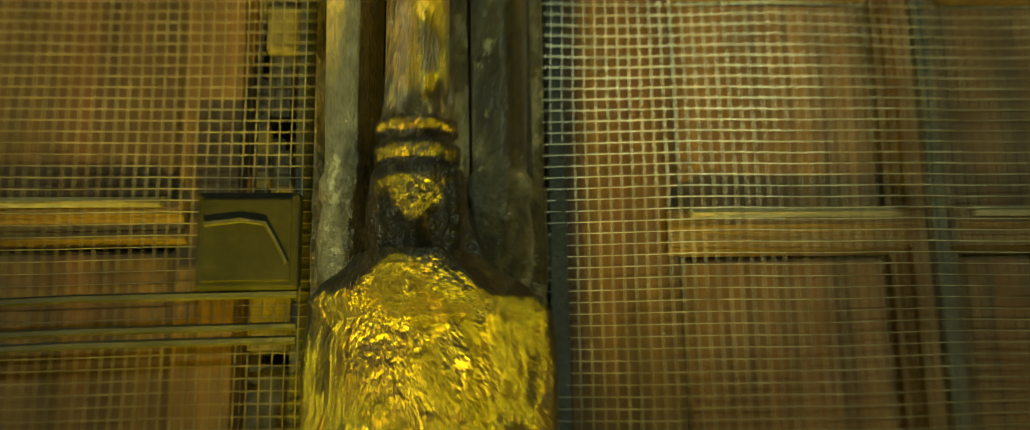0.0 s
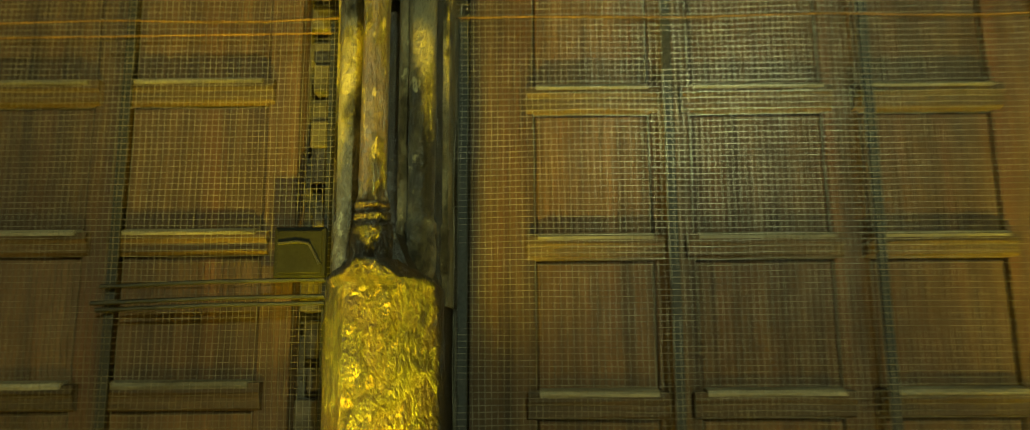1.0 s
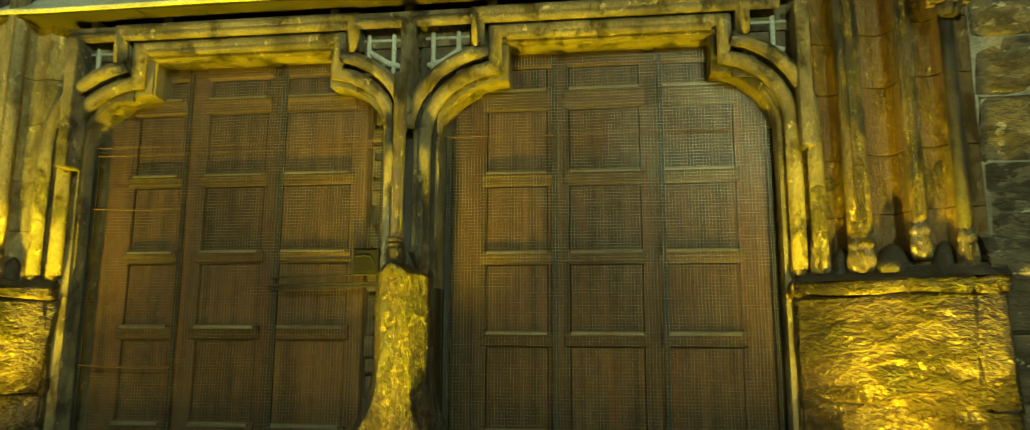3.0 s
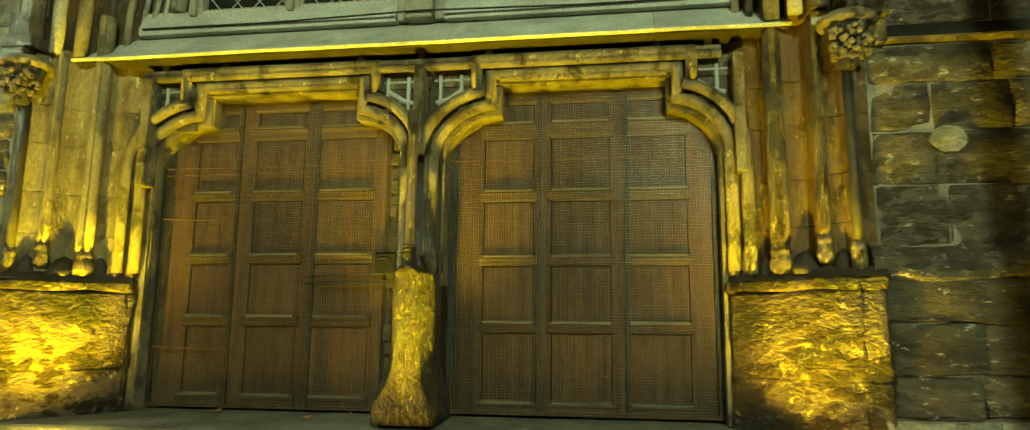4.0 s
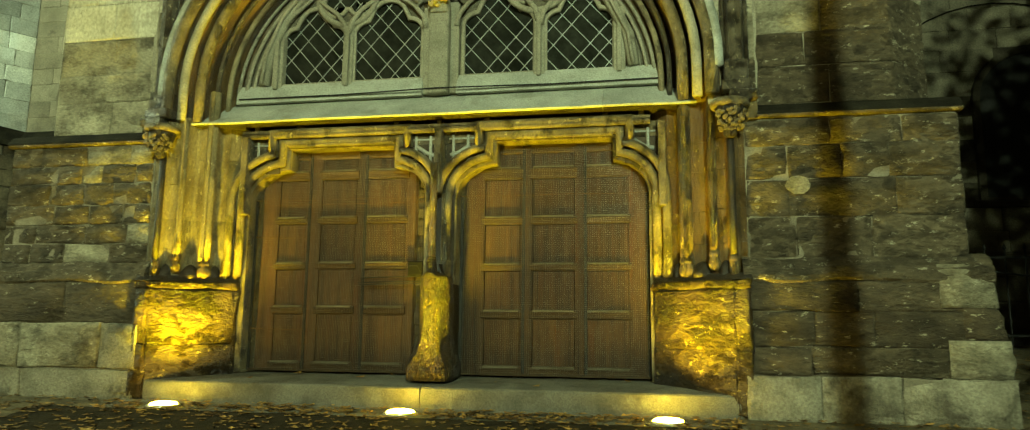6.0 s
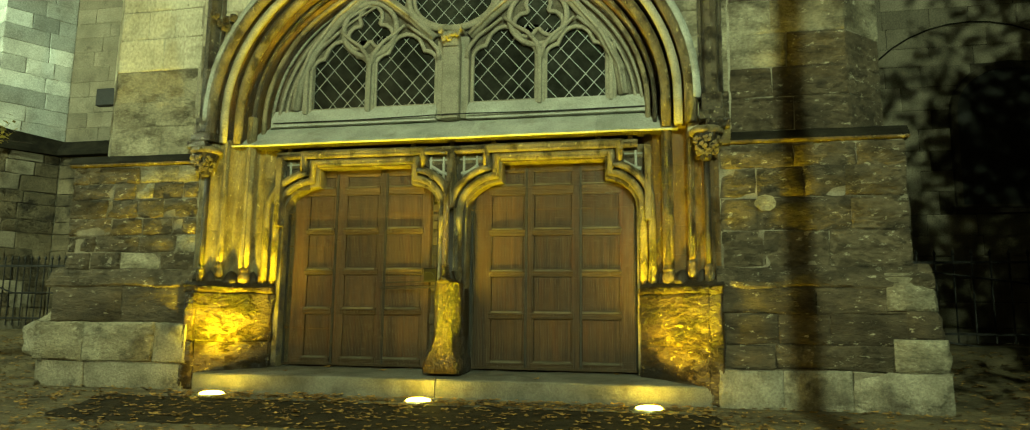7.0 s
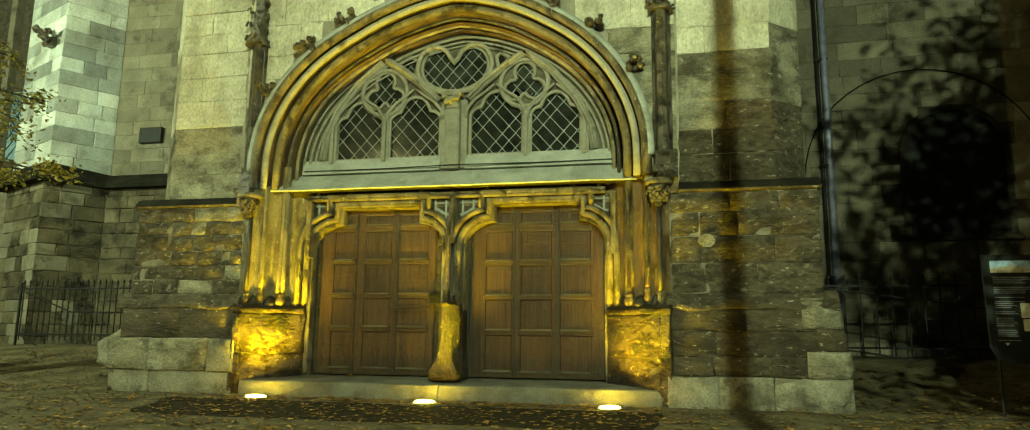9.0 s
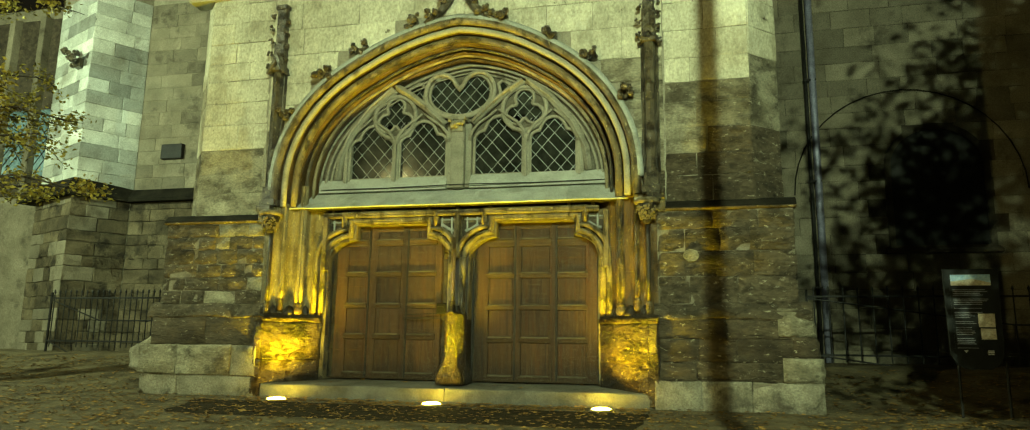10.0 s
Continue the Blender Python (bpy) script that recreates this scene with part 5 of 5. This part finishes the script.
part("far_wall", box(-30, -17.28, 9.95, 10.4, 0.4, 13.5), WING, left)
# Flat plate with the bay's shade put into its dark colour.
wn = part("window_frame", box(-24.5, -17.3, 9.88, 9.94, 6.2, 13.0), SHADOW_WALL, left, "flat dark plate standing in for a deep window bay")
for x in (-20.6, -19.2, -17.9):
    part("bar", box(x - 0.12, x + 0.12, 9.55, 9.92, 6.2, 13.0, 0.03), WING, wn, "stone mullion")
for x0, x1 in ((-20.45, -19.35), (-19.05, -18.05)):
    part("glass", box(x0, x1, 9.82, 9.86, 6.9, 9.4), GLASS_BLUE, wn, "pale blue glass")
    vs, fs = [], []
    for sgn in (-1, 1):
        for k in range(-4, 16):
            xa, xb = x0, x1
            za = 6.9 + k * 0.4
            zb = za + sgn * 1.3 * (x1 - x0)
            if 6.8 < min(za, zb) and max(za, zb) < 9.5:
                q = len(vs)
                vs += [(xa, 9.80, za - 0.02), (xb, 9.80, zb - 0.02), (xb, 9.80, zb + 0.02), (xa, 9.80, za + 0.02), (xa, 9.82, za - 0.02), (xb, 9.82, zb - 0.02), (xb, 9.82, zb + 0.02), (xa, 9.82, za + 0.02)]
                fs += [(q, q + 1, q + 2, q + 3), (q, q + 4, q + 5, q + 1), (q + 3, q + 2, q + 6, q + 7)]
    part("lattice", (vs, fs), IRON, wn, "dark lead lattice")

rw = thing("wing_east", (10.5, 9.0, 0.7), "shadowed side wall of the church with a blind arch", "building", kind="structure")
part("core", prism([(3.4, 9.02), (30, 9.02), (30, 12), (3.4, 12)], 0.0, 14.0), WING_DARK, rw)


def in_bay(x, z, grow=0.0):
    dx = (x - 10.3) / (1.08 + grow)
    return abs(dx) < 1 and 3.7 - grow < z < 5.75 + (1.0 + grow) * math.sqrt(max(0, 1 - dx * dx))


ashlar(rw, [(5.6, 9.0), (17.0, 9.0)], 0.6, 11.5, (0.42, 0.55), (0.7, 1.5), lambda x, z, r: WING, depth=0.1, seed=73, skip=lambda x, z, w, h: in_bay(x, z, 0.12))
bay = [(9.22, 3.7), (11.38, 3.7), (11.38, 5.75)] + [(10.3 + 1.08 * math.cos(math.pi * i / 14), 5.75 + 1.0 * math.sin(math.pi * i / 14)) for i in range(1, 14)] + [(9.22, 5.75)]
part("blind_window", slab(bay, 8.985, 9.10), IRON, rw, "near-black blind arched window")
# Surround and ledge take the copy that has shade in its colour.
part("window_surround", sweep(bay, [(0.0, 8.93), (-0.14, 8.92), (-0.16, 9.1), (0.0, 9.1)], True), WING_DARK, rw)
part("relieving_arch", tube([(9.6 + 2.75 * math.cos(math.pi * (1 - i / 20)), 8.97, 5.1 + 2.75 * math.sin(math.pi * (1 - i / 20))) for i in range(21)], 0.018, 6), SLATE, rw, "dark thin arch line")
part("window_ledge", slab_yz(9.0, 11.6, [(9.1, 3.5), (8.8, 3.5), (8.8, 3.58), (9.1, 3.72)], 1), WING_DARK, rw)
dp = thing("downpipe", (7.45, 8.8, 0.7), "tall dark zinc rainwater downpipe on the side wall", "downpipe")
part("pipe", tube([(7.44, 8.85, 0.7), (7.44, 8.85, 12.5)], 0.09, 12), PIPE, dp, "", True)
part("cable", tube([(7.27, 8.86, 0.7), (7.25, 8.86, 12.5)], 0.05, 8), IRON, dp, "black pipe beside it", True)
for z in (2.6, 5.4, 8.2):
    part("bracket", box(7.2, 7.52, 8.78, 9.0, z, z + 0.06, 0.01), IRON, dp)


# ---- railings ----
def railing(x0, x1, y, z0, z1, n, brace):
    rl = thing("iron_railing", ((x0 + x1) / 2, y, z0), "black wrought iron railing with spear-topped bars", "railing", "railings beside the church")
    for z in (z0 + 0.12, z1 - 0.16):
        part("rail", box(x0, x1, y - 0.012, y + 0.012, z, z + 0.045, 0.004), IRON, rl)
    for i in range(n):
        x = x0 + (x1 - x0) * (i + 0.5) / n
        part("bar", join_geo(tube([(x, y, z0 - 0.02), (x, y, z1)], 0.016, 6), lathe(x, y, [(0.004, z1 - 0.02), (0.03, z1 + 0.01), (0.03, z1 + 0.035), (0.003, z1 + 0.10)], 6)), IRON, rl)
    for i in (0, n):
        x = x0 + (x1 - x0) * i / n
        part("post", box(x - 0.025, x + 0.025, y - 0.025, y + 0.025, z0 - 0.25, z1 + 0.02, 0.005), IRON, rl)
    if brace:
        part("brace", tube([(x0 + 0.02, y - 0.03, z1 - 0.18), (x0 + (x1 - x0) * 0.5, y - 0.35, z1 - 0.75), (x1, y - 0.35, z1 - 0.75)], 0.018, 6), IRON, rl)
        part("brace", tube([(x0 + 0.02, y - 0.02, z0 + 0.15), (x0 + (x1 - x0) * 0.3, y - 0.4, z0 - 0.18)], 0.018, 6), IRON, rl)
    return rl


def join_geo(*geos):
    vs, fs = [], []
    for v, f in geos:
        q = len(vs)
        vs += list(v)
        fs += [tuple(q + i for i in t) for t in f]
    return vs, fs


railing(-13.1, -9.2, 5.5, 0.88, 2.32, 22, True)
railing(6.6, 14.5, 6.2, 0.80, 2.36, 26, True)

# ---- information board ----
ib = thing("information_board", (8.2, 1.0, 0.1), "dark upright visitor information board on two steel legs", "information board")
frame_pts = [(7.82, 2.27), (7.84, 1.0), (7.92, 0.84), (8.05, 0.78), (8.36, 0.78), (8.49, 0.84), (8.56, 1.0), (8.58, 2.27)]
part("panel", slab(frame_pts, 0.985, 1.03, 0.006), PANEL_DARK, ib, "near-black rounded panel")
part("face", slab([(7.90, 2.20), (7.91, 0.98), (8.49, 0.98), (8.50, 2.20)], 0.980, 0.9848), PANEL_DARK, ib)
part("picture", slab([(7.92, 2.185), (7.92, 2.04), (8.46, 2.04), (8.46, 2.185)], 0.976, 0.979), PANEL_SKY, ib, "small photograph with blue sky")
part("picture_ground", slab([(7.92, 2.08), (7.92, 2.02), (8.46, 2.02), (8.46, 2.06), (8.22, 2.12), (8.05, 2.10)], 0.973, 0.9755), PANEL_TAN, ib)
rows = random.Random(12)
z = 1.96
while z > 1.08:
    x1 = rows.uniform(8.30, 8.46) if z > 1.62 else rows.uniform(8.14, 8.22)
    part("text_bar", slab([(7.94, z), (7.94, z - 0.011), (x1, z - 0.011), (x1, z)], 0.976, 0.979), PANEL_TEXT, ib)
    z -= 0.026 if rows.random() < 0.8 else 0.06
part("picture", slab([(8.25, 1.60), (8.25, 1.40), (8.47, 1.40), (8.47, 1.60)], 0.976, 0.979), PANEL_TAN, ib, "small sepia picture")
part("picture", slab([(8.27, 1.38), (8.27, 1.22), (8.47, 1.22), (8.47, 1.38)], 0.976, 0.979), PANEL_TAN, ib, "small sepia picture")
part("logo_shape", slab([(8.02, 1.06), (8.05, 1.02), (8.08, 1.06)], 0.976, 0.979), PANEL_WHITE, ib)
for k in range(3):
    part("logo_bar", slab([(8.34, 1.06 - 0.025 * k), (8.34, 1.045 - 0.025 * k), (8.42, 1.045 - 0.025 * k), (8.42, 1.06 - 0.025 * k)], 0.976, 0.979), PANEL_WHITE, ib)
for x in (7.94, 8.58):
    part("leg", tube([(x, 1.02, 0.9), (x, 1.02, 0.05)], 0.02, 8), IRON, ib, "slim dark steel leg")

# ---- street lamp behind the camera, whose post shades the buttress ----
sl = thing("street_lamp", (5.513, -13.4, -0.45), "tall slim street lamp with a bright head", "street lamp")
part("post", tube([(5.513, -13.4, -0.5), (5.513, -13.4, 9.2)], 0.027, 10), IRON, sl, "slim dark post")
part("arm", tube([(5.513, -13.4, 9.15), (5.56, -14.4, 9.25), (5.70, -16.0, 8.5)], 0.02, 8), IRON, sl)
part("head", lathe(5.70, -16.0, [(0.05, 8.62), (0.25, 8.5), (0.26, 8.36), (0.24, 8.36), (0.04, 8.5)], 16), IRON, sl)
part("bulb", lathe(5.70, -16.0, [(0.01, 8.22), (0.06, 8.26), (0.07, 8.32), (0.03, 8.36)], 12), LAMP_HEAD, sl)


fl = thing("street_lamp", (-17.0, -3.2, 0.0), "tall street lamp with a bright head", "street lamp")
part("post", tube([(-17.0, -3.4, -0.2), (-17.0, -3.4, 9.5)], 0.06, 10), IRON, fl, "dark post")
part("arm", tube([(-17.0, -3.4, 9.45), (-17.0, -2.5, 9.5)], 0.03, 8), IRON, fl)
part("head", lathe(-17.0, -2.5, [(0.05, 9.62), (0.25, 9.5), (0.26, 9.38), (0.24, 9.38), (0.04, 9.5)], 16), IRON, fl)
part("bulb", lathe(-17.0, -2.5, [(0.01, 9.24), (0.06, 9.28), (0.07, 9.34), (0.03, 9.38)], 12), LAMP_HEAD, fl)


# Mast and head made up to carry the assumed warm fill lamp.
wl = thing("street_lamp", (-9.0, -17.9, -0.6), "assumed unseen street lamp with a warm yellow head, added as fill", "street lamp")
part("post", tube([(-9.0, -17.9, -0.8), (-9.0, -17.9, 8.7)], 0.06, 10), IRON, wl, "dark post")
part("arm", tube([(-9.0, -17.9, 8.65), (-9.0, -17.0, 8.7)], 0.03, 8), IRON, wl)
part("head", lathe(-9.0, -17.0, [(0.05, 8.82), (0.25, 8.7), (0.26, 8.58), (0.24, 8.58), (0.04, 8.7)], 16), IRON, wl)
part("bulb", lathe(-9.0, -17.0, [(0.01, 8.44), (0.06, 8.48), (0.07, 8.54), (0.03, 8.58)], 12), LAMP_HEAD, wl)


# ---- trees ----
def tree(name, at, height, seed, spread, leaves, label, low=0.35, leaf=0.05, toward=(0, 0), limbs=26, stout=1.0):
    rr = random.Random(seed)
    t = thing(name, at, label, "tree")
    x, y, z = at
    part("trunk", tube([(x, y, z - 0.2), (x + 0.05, y, z + height * 0.3), (x - 0.08, y + 0.1, z + height * 0.6), (x + 0.05, y, z + height)], [0.24 * stout, 0.19 * stout, 0.13 * stout, 0.03], 10), BARK, t, "", True)
    tips, vs, fs = [], [], []
    for k in range(limbs):
        h = z + height * rr.uniform(low, 0.95)
        a = rr.uniform(0, 2 * math.pi)
        ln = spread * rr.uniform(0.55, 1.0) * (1.1 - 0.5 * (h - z) / height)
        dx, dy = math.cos(a) + toward[0] * 0.6, math.sin(a) + toward[1] * 0.6
        pts = [(x, y, h)]
        for s in (0.3, 0.6, 0.85, 1.0):
            pts.append((x + dx * ln * s + rr.uniform(-0.15, 0.15), y + dy * ln * s + rr.uniform(-0.15, 0.15), h + ln * s * 0.35 - ln * s * s * 0.3 + rr.uniform(-0.1, 0.1)))
        part("limb", tube(pts, [0.06 * stout, 0.04 * stout, 0.026 * stout, 0.014, 0.006], 6), BARK, t, "", True)
        for q in range(9):
            s = rr.uniform(0.3, 1.0) * 4
            i = min(int(s), 3)
            p = Vector(pts[i]).lerp(Vector(pts[i + 1]), s - i)
            e = p + Vector((rr.uniform(-0.7, 0.7), rr.uniform(-0.7, 0.7), rr.uniform(-0.35, 0.35)))
            vq, fq = tube([p, p.lerp(e, 0.5) + Vector((0, 0, 0.05)), e], [0.010, 0.007, 0.003], 4)
            o = len(vs)
            vs += vq
            fs += [tuple(o + i2 for i2 in f) for f in fq]
            tips.append((p, e))
    part("twig_work", (vs, fs), BARK, t)["kind"] = "stuff"
    vs, fs = [], []
    for k in range(leaves):
        p, e = rr.choice(tips)
        c = p.lerp(e, rr.uniform(0.2, 1.1)) + Vector((rr.gauss(0, 0.10), rr.gauss(0, 0.10), rr.gauss(0, 0.08)))
        u = Vector((rr.gauss(0, 1), rr.gauss(0, 1), rr.gauss(0, 0.5))).normalized()
        v = u.cross(Vector((rr.gauss(0, 1), rr.gauss(0, 1), rr.gauss(0, 1)))).normalized()
        w = u.cross(v)
        s = leaf * rr.uniform(0.7, 1.3)
        o = len(vs)
        vs += [tuple(c - u * s), tuple(c + v * s * 0.55 + w * s * 0.12), tuple(c + u * s), tuple(c - v * s * 0.55 + w * s * 0.12)]
        fs += [(o, o + 1, o + 2), (o, o + 2, o + 3)]
    part("crown", (vs, fs), TREE_LEAF, t, "sparse yellow-green autumn leaves")["kind"] = "stuff"


tree("autumn_tree", (-12.6, 0.6, level(0, 0)), 10.0, 5, 3.6, 7000, "slender tree with sparse yellowing autumn leaves", 0.38, 0.055, (1, 0))
tree("street_tree", (13.2, -3.6, level(0, -4)), 9.8, 9, 3.4, 3500, "dark half-bare street tree with few yellow leaves", 0.40, 0.055, (0.0, 0), 40)
# The last tree stays out of view; added to cast shade on the east wing.
tree("shading_tree", (7.02, -13.1, level(0, -13)), 9.4, 14, 1.38, 120000, "leafy tree out of view near the lamp, added to shade the east wing", 0.50, 0.025, (0.0, 0), 44, 2.2)

# ---- fallen leaves ----
lv = random.Random(21)
vs, fs = [], []
for k in range(13000):
    x, y = lv.uniform(-14, 11), lv.uniform(-5.5, 4.5)
    if lv.random() < 0.07:
        x, y = lv.uniform(-3.5, 3.4), lv.gauss(0.45, 0.25)
    if lv.random() < 0.25 and k % 2:
        y = lv.uniform(-3.2, 0.3)
    if y > 0.8 and -6.2 < x < 6.2:
        continue
    if -4.3 < x < 3.4 and -1.65 < y < 0.1 and lv.random() < 0.35:
        continue
    if any((x - u[0]) ** 2 + (y - u[1]) ** 2 < 0.07 for u in UPLIGHTS):
        continue
    base = level(x, y) + (0.012 if (-4.4 < x < 3.5 and -1.7 < y < 0.95) else 0.018)
    s, a = lv.uniform(0.025, 0.06), lv.uniform(0, 6.28)
    c, q = math.cos(a), math.sin(a)
    o = len(vs)
    for u, v, h in ((-1, 0, 0.1), (-0.3, 0.55, 0.35), (0.4, 0.5, 0.1), (1, 0, 0.4), (0.4, -0.5, 0.05), (-0.3, -0.55, 0.3)):
        vs.append((x + s * (u * c - v * q), y + s * (u * q + v * c), base + s * h * lv.uniform(0.3, 1.2)))
    fs += [(o, o + 1, o + 2, o + 3), (o, o + 3, o + 4, o + 5)]
solo("fallen_leaves", (vs, fs), LEAF, "brown and yellow fallen leaves scattered on the ground", "leaves", kind="stuff")
for x, y, a, s in ((-0.95, 1.30, 0.4, 0.06), (-1.85, 1.45, 1.2, 0.07), (-0.62, 1.50, 2.1, 0.05), (1.25, 1.02, 0.8, 0.05), (2.25, 1.45, 2.6, 0.05), (-2.3, 1.1, 0.2, 0.045), (0.75, 1.2, 1.9, 0.035)):
    z = 0.31 + (y - 0.885) * 0.115 + 0.006
    c, q = math.cos(a), math.sin(a)
    pts = [(x + s * (u * c - v * q), y + s * (u * q + v * c), z + s * h) for u, v, h in ((-1, 0, 0.2), (-0.3, 0.5, 0.3), (0.4, 0.45, 0.1), (1, 0, 0.5), (0.4, -0.45, 0.05), (-0.3, -0.5, 0.25))]
    solo("leaf", (pts, [(0, 1, 2, 3), (0, 3, 4, 5)]), LEAF, "single yellow fallen leaf on the doorstep", "leaf", "leaves on the step")
